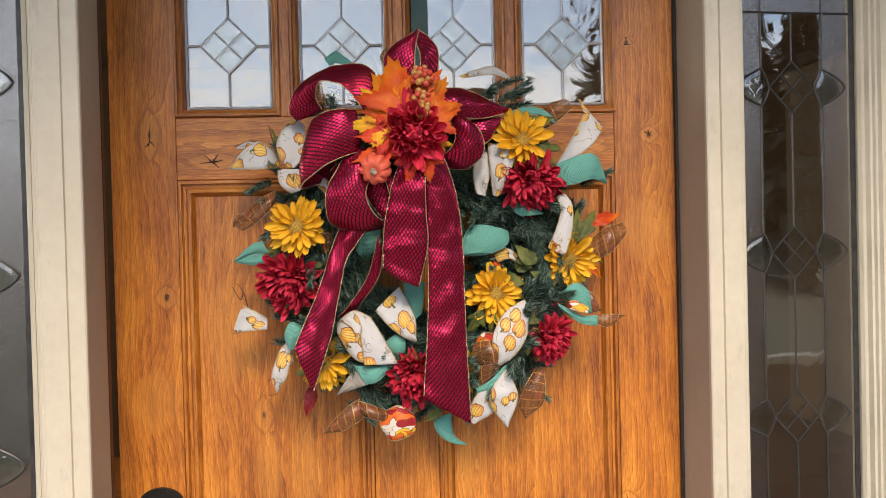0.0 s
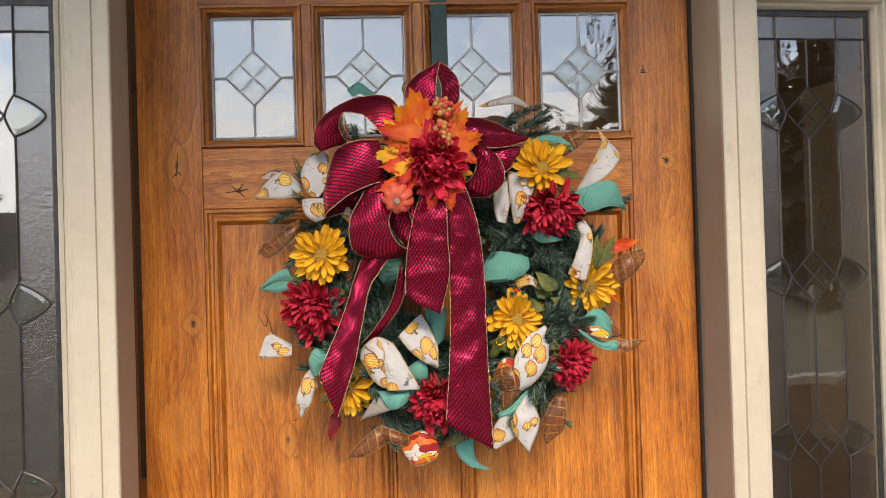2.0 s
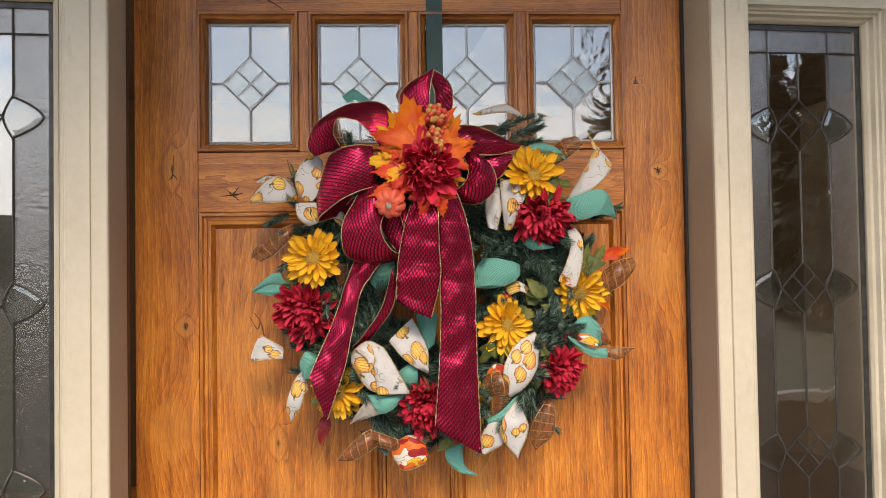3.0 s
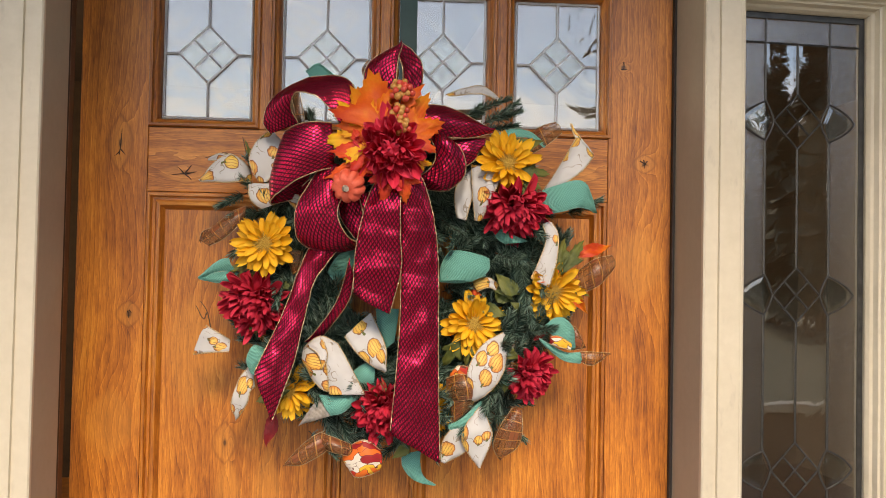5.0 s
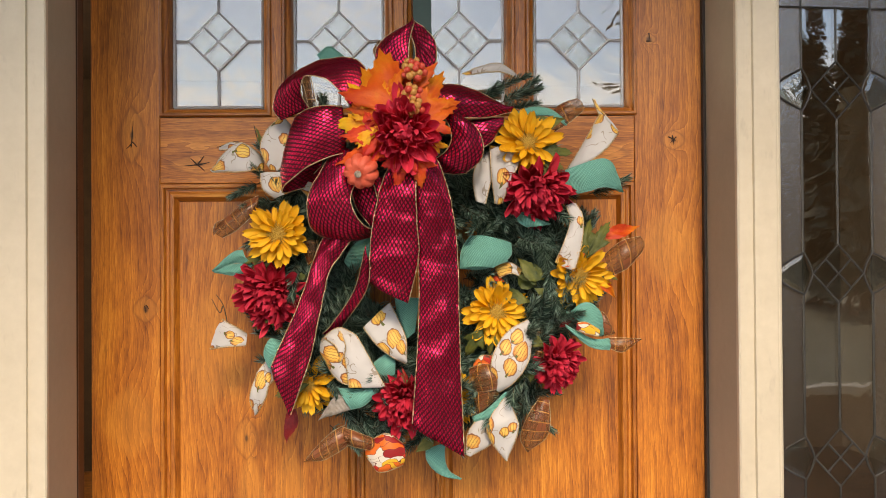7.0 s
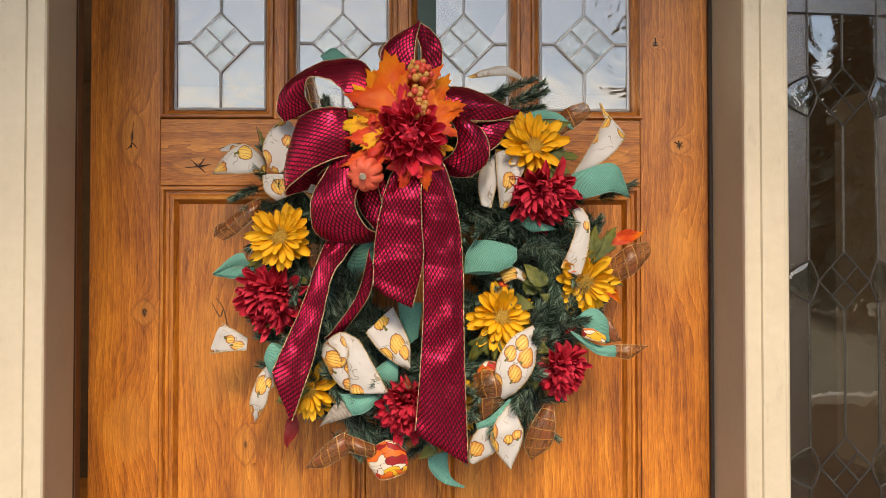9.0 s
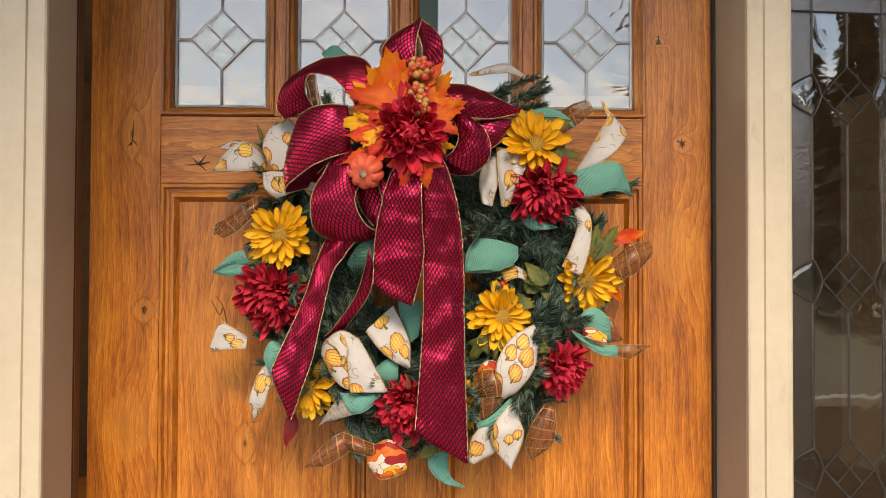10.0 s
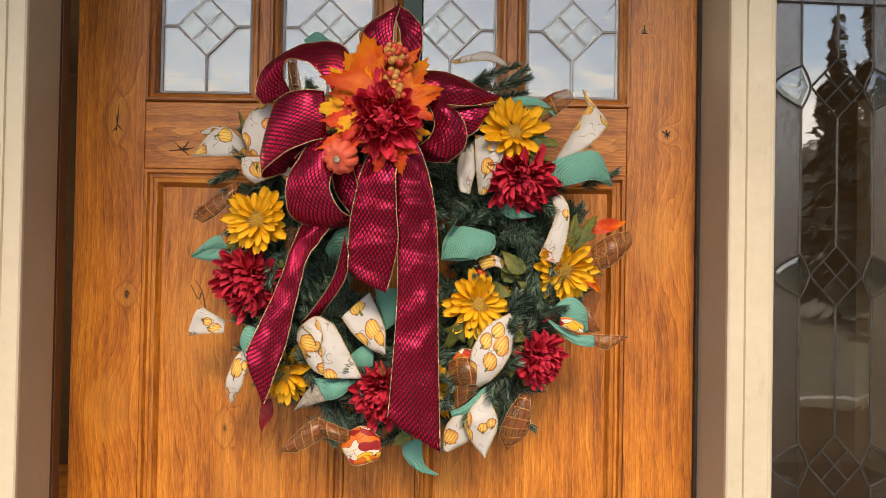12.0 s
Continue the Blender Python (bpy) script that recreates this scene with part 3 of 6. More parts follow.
# ---- the front door, standing a hand's width ajar ----
door = tagged(new("front_door"), "stained knotty alder front door with four leaded lites, ajar", "door", kind="structure")
DT = 0.044
Z0, Z1 = 0.02, 2.035
stile = part("stile", one_box(-0.457, -0.355, 0, DT, Z0, Z1, bev=0.002), WOOD_STILE, door)
stile_b = part("stile", one_box(0.355, 0.470, 0, DT, Z0, Z1, bev=0.002), WOOD_STILE, door)
top_rail = part("top_rail", one_box(-0.3545, 0.3545, 0.0006, DT, 1.907, Z1, bev=0.001), WOOD_RAIL, door)
rail = part("middle_rail", one_box(-0.3545, 0.3545, 0.0006, DT, 1.574, 1.672, bev=0.001), WOOD_RAIL, door)
part("bottom_rail", one_box(-0.3545, 0.3545, 0.0006, DT, Z0, 0.27, bev=0.001), WOOD_RAIL, door)
part("centre_stile", one_box(-0.0520, 0.0520, 0.0006, DT, 0.2705, 1.5735, bev=0.001), WOOD_STILE, door)
LITES = (-0.272, -0.0895, 0.093, 0.2755)
GW, GZ0, GZ1 = 0.0695, 1.6875, 1.893
for a, b in zip(LITES, LITES[1:]):
    part("mullion", one_box(a + GW + 0.0142, b - GW - 0.0142, 0.0006, DT, 1.6725, 1.9065, bev=0.001), WOOD_STILE, door)
BEAD = ((0.0145, 0.001), (0.0125, -0.003), (0.009, -0.003), (0.0075, 0.0025), (0.006, 0.004), (0.003, 0.006), (0.001, 0.011), (0.0, 0.017), (0.0, 0.032), (0.0145, 0.032))


def came_lines(bm, lines, y, r, flat=0.5):
    b = bmesh.new()
    for ln in lines:
        tube(b, [(x, 0, z) for x, z in ln], r, 6)
    for v in b.verts:
        v.co.y = y + v.co.y * flat
    join(bm, b)


for c in LITES:
    lite = part("lite_moulding", mitred(BEAD, c - GW, c + GW, GZ0, GZ1, True), WOOD_BEAD, door)
    lite.data.materials.append(WOOD_BEAD_X)
    part("glass_pane", one_box(c - GW - 0.004, c + GW + 0.004, 0.0205, 0.0245, GZ0 - 0.004, GZ1 + 0.004), GLASS_LITE, lite, "wavy clear leaded glass")
    zc, h = 1.7905, 0.0445
    q = h / 2
    for dx, dz in ((0, q), (0, -q), (-q, 0), (q, 0)):
        bm = bmesh.new()
        d = q * 0.93
        bmesh.ops.create_cube(bm, size=1)
        for v in bm.verts:
            s, t = v.co.x * d * 1.414, v.co.z * d * 1.414
            v.co = Vector((c + dx + (s - t) * 0.7071, 0.0188 + v.co.y * 0.003, zc + dz + (s + t) * 0.7071))
        ob = part("diamond_pane", bm, GLASS_DIAMOND, lite, "frosted diamond pane")
    bm = bmesh.new()
    e = 0.003
    x0, x1, z0, z1 = c - GW + e, c + GW - e, GZ0 + e, GZ1 - e
    lines = [((x0, z0), (x0, z1)), ((x1, z0), (x1, z1)), ((x0, z0), (x1, z0)), ((x0, z1), (x1, z1)),
             ((c, z1), (c, zc + h)), ((c, z0), (c, zc - h)), ((x0, zc), (c - h, zc)), ((x1, zc), (c + h, zc)),
             ((c - h, zc), (c, zc + h)), ((c, zc + h), (c + h, zc)), ((c + h, zc), (c, zc - h)), ((c, zc - h), (c - h, zc)),
             ((c - q, zc + q), (c + q, zc - q)), ((c - q, zc - q), (c + q, zc + q))]
    came_lines(bm, lines, 0.019, 0.0021, 0.9)
    part("lead_came", bm, ZINC, lite, "soft grey lead came")

PANEL = ((0.0, 0.001), (-0.0015, -0.003), (-0.006, -0.003), (-0.008, 0.004), (-0.012, 0.004), (-0.015, 0.0005), (-0.020, 0.001), (-0.025, 0.009), (-0.028, 0.013), (-0.028, 0.03), (0.0, 0.03))
for x0, x1 in ((-0.3545, -0.0525), (0.0525, 0.3545)):
    raised = part("panel_moulding", mitred(PANEL, x0, x1, 0.2705, 1.5735, True), WOOD_BEAD, door)
    raised.data.materials.append(WOOD_BEAD_X)
    bm = bmesh.new()
    box(bm, x0 + 0.026, x1 - 0.026, 0.0095, 0.03, 0.297, 1.547)
    part("door_panel", bm, WOOD_PANEL, raised, "flat knotty panel")

# dark split marks in the knots
KNOT_DARK = plain("knot_split", (0.020, 0.009, 0.004), (0.05, 0.022, 0.01), 200, 0.8, 0.2)


def split_mark(where, strokes):
    bm = bmesh.new()
    for x0, z0, x1, z1 in strokes:
        tube(bm, [(x0, 0.0002, z0), ((x0 + x1) / 2 + 0.0006, -0.0001, (z0 + z1) / 2), (x1, 0.0002, z1)], 0.0011, 5, 0.4)
    part("knot_split", bm, KNOT_DARK, where, "dark split knot")


split_mark(stile, ((-0.397, 1.628, -0.394, 1.668), (-0.396, 1.634, -0.404, 1.626), (-0.395, 1.636, -0.388, 1.628)))
split_mark(stile, ((-0.378, 1.392, -0.376, 1.381), (-0.376, 1.393, -0.372, 1.388)))
split_mark(rail, ((-0.296, 1.602, -0.318, 1.600), (-0.300, 1.602, -0.310, 1.612), (-0.298, 1.603, -0.289, 1.615), (-0.296, 1.602, -0.281, 1.605), (-0.298, 1.601, -0.288, 1.592)))
split_mark(stile_b, ((0.406, 1.640, 0.418, 1.633), (0.412, 1.642, 0.414, 1.628), (0.418, 1.640, 0.409, 1.631)))
split_mark(top_rail, ((-0.292, 1.948, -0.262, 1.934), (-0.262, 1.934, -0.236, 1.926), (-0.240, 1.927, -0.212, 1.909)))
split_mark(stile_b, ((0.378, 1.796, 0.378, 1.783), (0.374, 1.784, 0.384, 1.784)))

split_mark(stile_b, ((0.365, 1.022, 0.377, 1.030), (0.366, 1.022, 0.363, 1.038), (0.365, 1.021, 0.350, 1.014), (0.366, 1.021, 0.370, 1.006)))

# lock set near the free edge
lock = tagged(new("door_lock"), "blackened bronze arched door lock plate on wood", "lock")


def arch(cx, w, z0, zs, ztop, k=14):
    pts = [(cx - w, z0), (cx - w, zs)]
    for i in range(k + 1):
        a = math.pi * (1 - i / k)
        pts.append((cx + w * 0.84 * math.cos(a), zs + 0.002 + (ztop - zs - 0.002) * math.sin(a)))
    return pts + [(cx + w, zs), (cx + w, z0)]


def slab(outline, y0, y1, bev):
    bm = bmesh.new()
    f = bm.faces.new([bm.verts.new((x, y0, z)) for x, z in outline])
    r = bmesh.ops.extrude_face_region(bm, geom=[f])
    for v in r["geom"]:
        if isinstance(v, bmesh.types.BMVert):
            v.co.y = y1
    bmesh.ops.recalc_face_normals(bm, faces=bm.faces)
    edges = [e for e in bm.edges if all(abs(v.co.y - y1) < 1e-6 for v in e.verts)]
    bmesh.ops.bevel(bm, geom=edges, offset=bev, segments=2, affect="EDGES")
    return bm


part("back_plate", slab(arch(-0.393, 0.0425, 0.80, 1.057, 1.085), -0.0005, -0.009, 0.003), BLACK_IRON, lock)
part("keyhole_cover", slab(arch(-0.393, 0.018, 0.985, 1.022, 1.047), -0.0095, -0.015, 0.003), BLACK_IRON, lock)
bm = bmesh.new()
bmesh.ops.create_cone(bm, cap_ends=True, segments=28, radius1=0.017, radius2=0.015, depth=0.014, matrix=pose(-0.393, -0.021, 1.010, 90))
bmesh.ops.bevel(bm, geom=bm.edges[:], offset=0.0012, segments=1, affect="EDGES")
part("key_cylinder", bm, BLACK_IRON, lock)
for z in (1.0, 1.62, 0.32):
    hinge = bmesh.new()
    tube(hinge, [(0.4735, 0.012, z - 0.045), (0.4735, 0.012, z + 0.045)], 0.004, 10)
    part("hinge", hinge, BLACK_IRON, door)
part("latch_plate", one_box(-0.4583, -0.4568, 0.010, 0.034, 0.93, 1.10), BLACK_IRON, door)

# ---- the frame round the door, a few degrees turned from the open leaf ----
FR = Matrix.Translation((0.459, 0.003, 0)) @ Matrix.Rotation(radians(5.1), 4, "Z")
OPEN = 0.905


def fixed(name, bm, material, label="", parent=None, category="", smooth=False):
    ob = part(name, bm, material, parent, label, smooth, None if parent else FR.copy())
    return ob if parent else tagged(ob, kind="structure", category=category)


def flip(pts):
    """The same profile on the other side of the opening."""
    return [(-OPEN - a, b) for a, b in pts]


JAMB = [(0.0, -0.104), (0.0, -0.004), (0.014, -0.004), (0.014, 0.055), (0.062, 0.055), (0.062, -0.104)]
CASE = [(0.0, -0.1035), (-0.0015, -0.1035), (-0.0015, -0.110), (0.0005, -0.112), (0.0183, -0.112), (0.0193, -0.1085), (0.0215, -0.1085), (0.0228, -0.112), (0.054, -0.112), (0.0565, -0.1105), (0.0585, -0.1105), (0.0635, -0.106), (0.0635, 0.03), (0.0625, 0.03), (0.0625, -0.1035)]
for k, turn in (("1", lambda p: p), ("2", flip)):
    fixed("jamb_" + k, extrude(turn(JAMB), 0.0, 2.06), TAUPE, "taupe painted door jamb", category="door jamb")
    fixed("trim_" + k, extrude(turn(CASE), 0.0, 2.10), CREAM, "cream painted grooved door casing", category="trim")
    fixed("weatherstrip_" + k, extrude(turn([(0.0004, -0.0036), (0.0004, 0.004), (0.0100, 0.010), (0.0136, 0.010), (0.0136, -0.0036)]), 0.02, 2.04), RUBBER, "dark rubber weatherstrip in door jamb", category="weatherstrip")
fixed("weatherstrip_3", extrude([(-0.0045, -0.0125), (-0.0045, -0.0050), (-0.0004, -0.0050), (-0.0004, -0.0125)], 0.02, 2.04), RUBBER, "dark rubber lip between door and jamb", category="weatherstrip")
# added dark strips cover the taupe rebate so the door gap looks shaded
for k, turn in (("5", lambda p: p), ("6", flip)):
    fixed("jamb_liner_" + k, extrude(turn([(0.0100, 0.0112), (0.0100, 0.0548), (0.0138, 0.0548), (0.0138, 0.0112)]), 0.02, 2.04), DARK_WOOD, "dark stained inner edge of the door jamb", category="door jamb")
fixed("trim_3", extrude(flip([(0.0015, 0.0045), (0.0015, 0.0085), (0.0045, 0.0105), (0.0055, 0.0065)]), 0.02, 2.04), STRIP_GREY, "thin grey strip edging the weatherstrip", category="trim")
fixed("jamb_3", one_box(-OPEN, 0.0, -0.104, 0.055, 2.06, 2.10), TAUPE, "taupe painted head jamb", category="door jamb")
fixed("trim_4", one_box(-OPEN - 0.062, 0.062, -0.112, -0.1045, 2.1005, 2.19, bev=0.002), CREAM, "cream painted head casing", category="trim")
fixed("sill", one_box(-OPEN - 0.06, 0.06, -0.16, 0.10, -0.02, 0.012, bev=0.004), BLACK_IRON, "dark metal threshold under the door", category="door sill")


# ---- sidelights ----
def arc_to(p, q, bulge, k=8):
    """Points of an arc from p to q that swells sideways by bulge."""
    (x0, z0), (x1, z1) = p, q
    out = []
    for i in range(k + 1):
        t = i / k
        s = 4 * t * (1 - t) * bulge
        out.append((x0 + (x1 - x0) * t + s, z0 + (z1 - z0) * t))
    return out


SW = 0.120
SZ0, SZ1 = 0.30, 1.901
DIAMONDS = [1.7205 - 0.289 * i for i in range(5)]


def sidelight(name, c, label):
    """A tall narrow leaded window whose middle is at c along the frame."""
    win = tagged(new(name), label, "window", kind="structure")
    win.matrix_basis = FR.copy()
    b0, b1 = -0.012, 0.05
    s, o = 0.0200, 0.053
    part("sash_side", one_box(c - SW - o, c - SW - s, b0, b1, 0.0, 2.06), CREAM, win)
    part("sash_side", one_box(c + SW + s, c + SW + o + 0.06, b0, b1, 0.0, 2.06), CREAM, win) if name == "window_1" else part("sash_side", one_box(c + SW + s, c + SW + o, b0, b1, 0.0, 2.06), CREAM, win)
    if name == "window_2":
        part("sash_side", one_box(c - SW - o - 0.06, c - SW - o - 0.0005, b0, b1, 0.0, 2.06), CREAM, win)
    part("sash_rail", one_box(c - SW - s, c + SW + s, b0, b1, SZ1 + s, 2.06), CREAM, win)
    part("sash_rail", one_box(c - SW - s, c + SW + s, b0, b1, 0.0, SZ0 - s), CREAM, win)
    stop = ((s + 0.001, b0 + 0.004), (s - 0.001, b0 - 0.001), (s - 0.003, b0 + 0.006), (s - 0.006, b0 + 0.008), (s - 0.0075, b0 + 0.014), (s - 0.011, b0 + 0.016), (s - 0.013, b0 + 0.026), (0.003, b0 + 0.029), (0.0, b0 + 0.036), (0.0, b1), (s + 0.001, b1))
    part("stop_moulding", mitred(stop, c - SW, c + SW, SZ0, SZ1), CREAM, win, "cream stepped glazing stop")
    y = 0.035
    i1, top = 0.058, 1.8505
    for x0, x1 in ((-SW - 0.003, -i1), (i1, SW + 0.003)):
        part("side_pane", one_box(c + x0, c + x1, y - 0.002, y + 0.002, SZ0 - 0.003, top), GLASS_FROST, win, "hammered textured glass strip")
    part("top_pane", one_box(c - SW - 0.003, c + SW + 0.003, y - 0.002, y + 0.002, top + 0.0003, SZ1 + 0.003), GLASS_FROST, win, "hammered textured glass strip")
    part("clear_pane", one_box(c - i1 + 0.0003, c + i1 - 0.0003, y - 0.002, y + 0.002, SZ0 - 0.003, top), GLASS_SIDE, win, "clear wavy glass")
    lines = [((-SW + 0.004, SZ0), (-SW + 0.004, SZ1)), ((SW - 0.004, SZ0), (SW - 0.004, SZ1)), ((-SW, SZ1 - 0.004), (SW, SZ1 - 0.004)),
             ((-SW, top), (SW, top)), ((-i1, top), (-i1, SZ1)), ((i1, top), (i1, SZ1))]
    h, w = 0.0455, 0.0425
    prev = top
    for zc in DIAMONDS:
        lines += [((0, prev), (0, zc + h)), ((-w, zc), (0, zc + h)), ((0, zc + h), (w, zc)), ((w, zc), (0, zc - h)), ((0, zc - h), (-w, zc)),
                  ((-w / 2, zc + h / 2), (w / 2, zc - h / 2)), ((-w / 2, zc - h / 2), (w / 2, zc + h / 2))]
        for sg in (-1, 1):
            lines.append(((sg * i1, prev if prev == top else prev_low), (sg * i1, zc + 0.034)))
            lines.append(arc_to((sg * i1, zc + 0.034), (sg * w, zc), sg * -0.002))
            lines.append(arc_to((sg * w, zc), (sg * i1, zc - 0.034), sg * -0.002))
            lines.append(arc_to((sg * i1, zc + 0.032), (sg * 0.103, zc), sg * 0.008))
            lines.append(arc_to((sg * 0.103, zc), (sg * i1, zc - 0.032), sg * 0.008))
            lens = bmesh.new()
            rim = [(sg * (0.047), zc)] + arc_to((sg * (i1 + 0.001), zc + 0.029), (sg * 0.1, zc), sg * 0.006, 6) + arc_to((sg * 0.1, zc), (sg * (i1 + 0.001), zc - 0.029), sg * 0.006, 6)[1:]
            ring0 = [lens.verts.new((c + x, y - 0.0024, z)) for x, z in rim]
            mx, mz = sg * 0.073, zc
            ring1 = [lens.verts.new((c + mx + (x - mx) * 0.70, y - 0.0032, mz + (z - mz) * 0.70)) for x, z in rim]
            for a in range(len(rim)):
                lens.faces.new((ring0[a], ring0[(a + 1) % len(rim)], ring1[(a + 1) % len(rim)], ring1[a]))
            lens.faces.new(ring1)
            lens.faces.new(ring0[::-1])
            part("bevelled_pane", lens, GLASS_BEVEL, win, "bevelled clear glass lens")
        prev_low = zc - 0.034
        prev = zc - h
    lines += [((0, prev), (0, SZ0)), ((-i1, prev_low), (-i1, SZ0)), ((i1, prev_low), (i1, SZ0))]
    bm = bmesh.new()
    came_lines(bm, [[(c + x, z) for x, z in ln] for ln in lines], y - 0.003, 0.0017, 0.9)
    part("lead_came", bm, LEAD, win, "dark grey lead came")
    bm = bmesh.new()
    for x0, x1 in ((-SW - 0.001, -SW + 0.009), (SW - 0.009, SW + 0.001)):
        box(bm, c + x0, c + x1, y - 0.005, y - 0.0025, SZ0, SZ1 - 0.0101)
    box(bm, c - SW, c + SW, y - 0.005, y - 0.0025, SZ1 - 0.010, SZ1)
    part("border_came", bm, LEAD, win, "flat dark border came")
    return win


sidelight("window_1", 0.2345, "tall leaded sidelight with cream frame and diamond cames")
sidelight("window_2", -OPEN - 0.2345, "tall leaded sidelight with cream frame, reflecting the sky")

# ---- house wall, porch and the room behind ----
for k, a0, a1 in (("1", 0.468, 3.2), ("2", -4.1, -OPEN - 0.468)):
    fixed("wall_front_" + k, one_box(a0, a1, -0.02, 0.12, -0.02, 2.619), SIDING, "taupe painted house wall beside the entry", category="wall")
fixed("wall_front_3", one_box(-OPEN - 0.4675, 0.4675, -0.02, 0.12, 2.1905, 2.619), SIDING, "taupe painted wall above the entry", category="wall")
fixed("wall_front_4", one_box(-OPEN - 0.4675, 0.4675, -0.0195, 0.12, 2.0605, 2.19), CREAM, "cream painted board over the entry", category="wall")
fixed("porch_floor", one_box(-4.1, 3.2, -2.6, -0.021, -0.16, -0.02), CONCRETE, "broom-finished concrete porch slab", category="porch")
# out of view; front edge slanted to shade the entry's top, less at right
fixed("ceiling_porch", extrude([(-4.1, -0.021), (3.2, -0.021), (3.2, -0.70), (-4.1, -2.05)], 2.62, 2.75), DARK_WOOD, "brown stained porch ceiling above the door", category="ceiling")
fixed("floor", one_box(-4.1, 3.2, 0.13, 4.5, -0.06, 0.0), INNER_FLOOR, "dark oak floor inside the house", category="floor")
# left half painted dark as shade, right half left brown
fixed("wall_back_1", one_box(-4.1, 0.2, 4.5, 4.6, 0.0, 2.7), SHADED_ROOM, "back wall coloured near black as the unlit side of the room", category="wall")
fixed("wall_back_2", one_box(0.2005, 3.2, 4.5, 4.6, 0.0, 2.7), BROWN_PLASTER, "warm brown plaster wall inside the house", category="wall")
fixed("wall_side_1", one_box(3.1, 3.2, 0.13, 4.4995, 0.0, 2.7), BROWN_PLASTER, "warm brown plaster wall inside the house", category="wall")
# side wall out of view; its opening is invented for the fill lamp
bm = one_box(-4.1, -4.0, 0.13, 1.2, 0.0, 2.7)
box(bm, -4.1, -4.0, 3.4, 4.5, 0.0, 2.7)
box(bm, -4.1, -4.0, 1.2, 3.4, 0.0, 0.8)
box(bm, -4.1, -4.0, 1.2, 3.4, 2.3, 2.7)
fixed("wall_side_2", bm, PLASTER, "dark plaster side wall with an opening added for the fill lamp", category="wall")
# same split overhead: shade put into the left half's colour
fixed("ceiling_hall", one_box(-4.1, 0.2, 0.121, 4.6, 2.7, 2.8), SHADED_ROOM, "ceiling coloured near black as the unlit side of the room", category="ceiling")
fixed("ceiling_room", one_box(0.2005, 3.2, 0.121, 4.6, 2.7, 2.8), BROWN_PLASTER, "warm brown ceiling inside the house", category="ceiling")
railing = tagged(new("porch_railing"), "low painted porch railing with a peaked post cap", "railing")
railing.matrix_basis = FR.copy()
part("post", one_box(1.90, 2.02, -2.22, -2.10, -0.02, 0.93, bev=0.004), SIDING, railing)
cap = bmesh.new()
box(cap, 1.87, 2.05, -2.25, -2.07, 0.9305, 0.96, bev=0.004)
bmesh.ops.create_cone(cap, cap_ends=True, segments=4, radius1=0.135, radius2=0.006, depth=0.07, matrix=Matrix.Translation((1.96, -2.16, 0.996)) @ Matrix.Rotation(radians(45), 4, "Z"))
part("post_cap", cap, CREAM, railing, "pale peaked post cap")
for x0, x1 in ((0.9, 1.8995), (2.0205, 3.15)):
    part("top_rail", one_box(x0, x1, -2.20, -2.12, 0.83, 0.87, bev=0.004), CREAM, railing, "pale top rail")
    part("infill_board", one_box(x0, x1, -2.175, -2.145, 0.05, 0.8295), BROWN_PLASTER, railing, "brown boards under the rail")
ground = part("ground", one_box(-900, 900, -1200, 700, -0.5, -0.25), LAWN)
tagged(ground, "lawn and ground in front of the house", "ground", kind="structure")

bm = bmesh.new()
cols = []
for i in range(121):
    x = -600 + 10 * i
    az = math.degrees(math.atan2(x, 230))
    h = 20 + 20 * max(0.0, min(1.0, (az + 8) / 24)) + 7 * noise.noise((x * 0.013, 0, 0)) + 3.5 * noise.noise((x * 0.07, 3, 0)) + 2.0 * noise.noise((x * 0.31, 7, 0))
    cols.append([bm.verts.new((x, -190, -0.3)), bm.verts.new((x, -215, h * 0.62)), bm.verts.new((x, -230, h)), bm.verts.new((x, -300, -0.3))])
for a, b in zip(cols, cols[1:]):
    for k in range(3):
        bm.faces.new((a[k], b[k], b[k + 1], a[k + 1]))
tagged(part("hill", bm, HILL, smooth=True), "wooded hill across the valley", "hill", kind="structure")


def conifer(x, y, high, seed, label):
    rnd = random.Random(seed)
    t = tagged(new("conifer_tree"), label, "tree", "trees across the lawn")
    t.matrix_basis = pose(x, y, -0.25)
    bm = bmesh.new()
    tube(bm, [(0, 0, 0), (0.05, 0, high * 0.4), (0, 0.05, high * 0.97)], high * 0.022, 8, 0.12)
    part("trunk", bm, TRUNK, t)
    vs, fs = [], []
    for i in range(int(high * 60)):
        z = high * (0.10 + 0.9 * rnd.random() ** 0.8)
        reach = (1 - z / high) * high * 0.24 * rnd.uniform(0.5, 1.1) + 0.12
        a = rnd.uniform(0, 2 * math.pi)
        ca, sa = math.cos(a), math.sin(a)
        w = 0.12 + reach * 0.16
        for dz in (-0.06, 0.05):
            k = len(vs)
            vs += [(ca * reach * 0.15, sa * reach * 0.15, z + dz), (ca * reach * 0.6 - sa * w, sa * reach * 0.6 + ca * w, z - reach * 0.16 + dz), (ca * reach, sa * reach, z - reach * 0.36), (ca * reach * 0.6 + sa * w, sa * reach * 0.6 - ca * w, z - reach * 0.16 + dz)]
            fs.append((k, k + 1, k + 2, k + 3))
    me = bpy.data.meshes.new("crown")
    me.from_pydata(vs, [], fs)
    me.materials.append(CONIFER)
    part("crown", me, None, t)


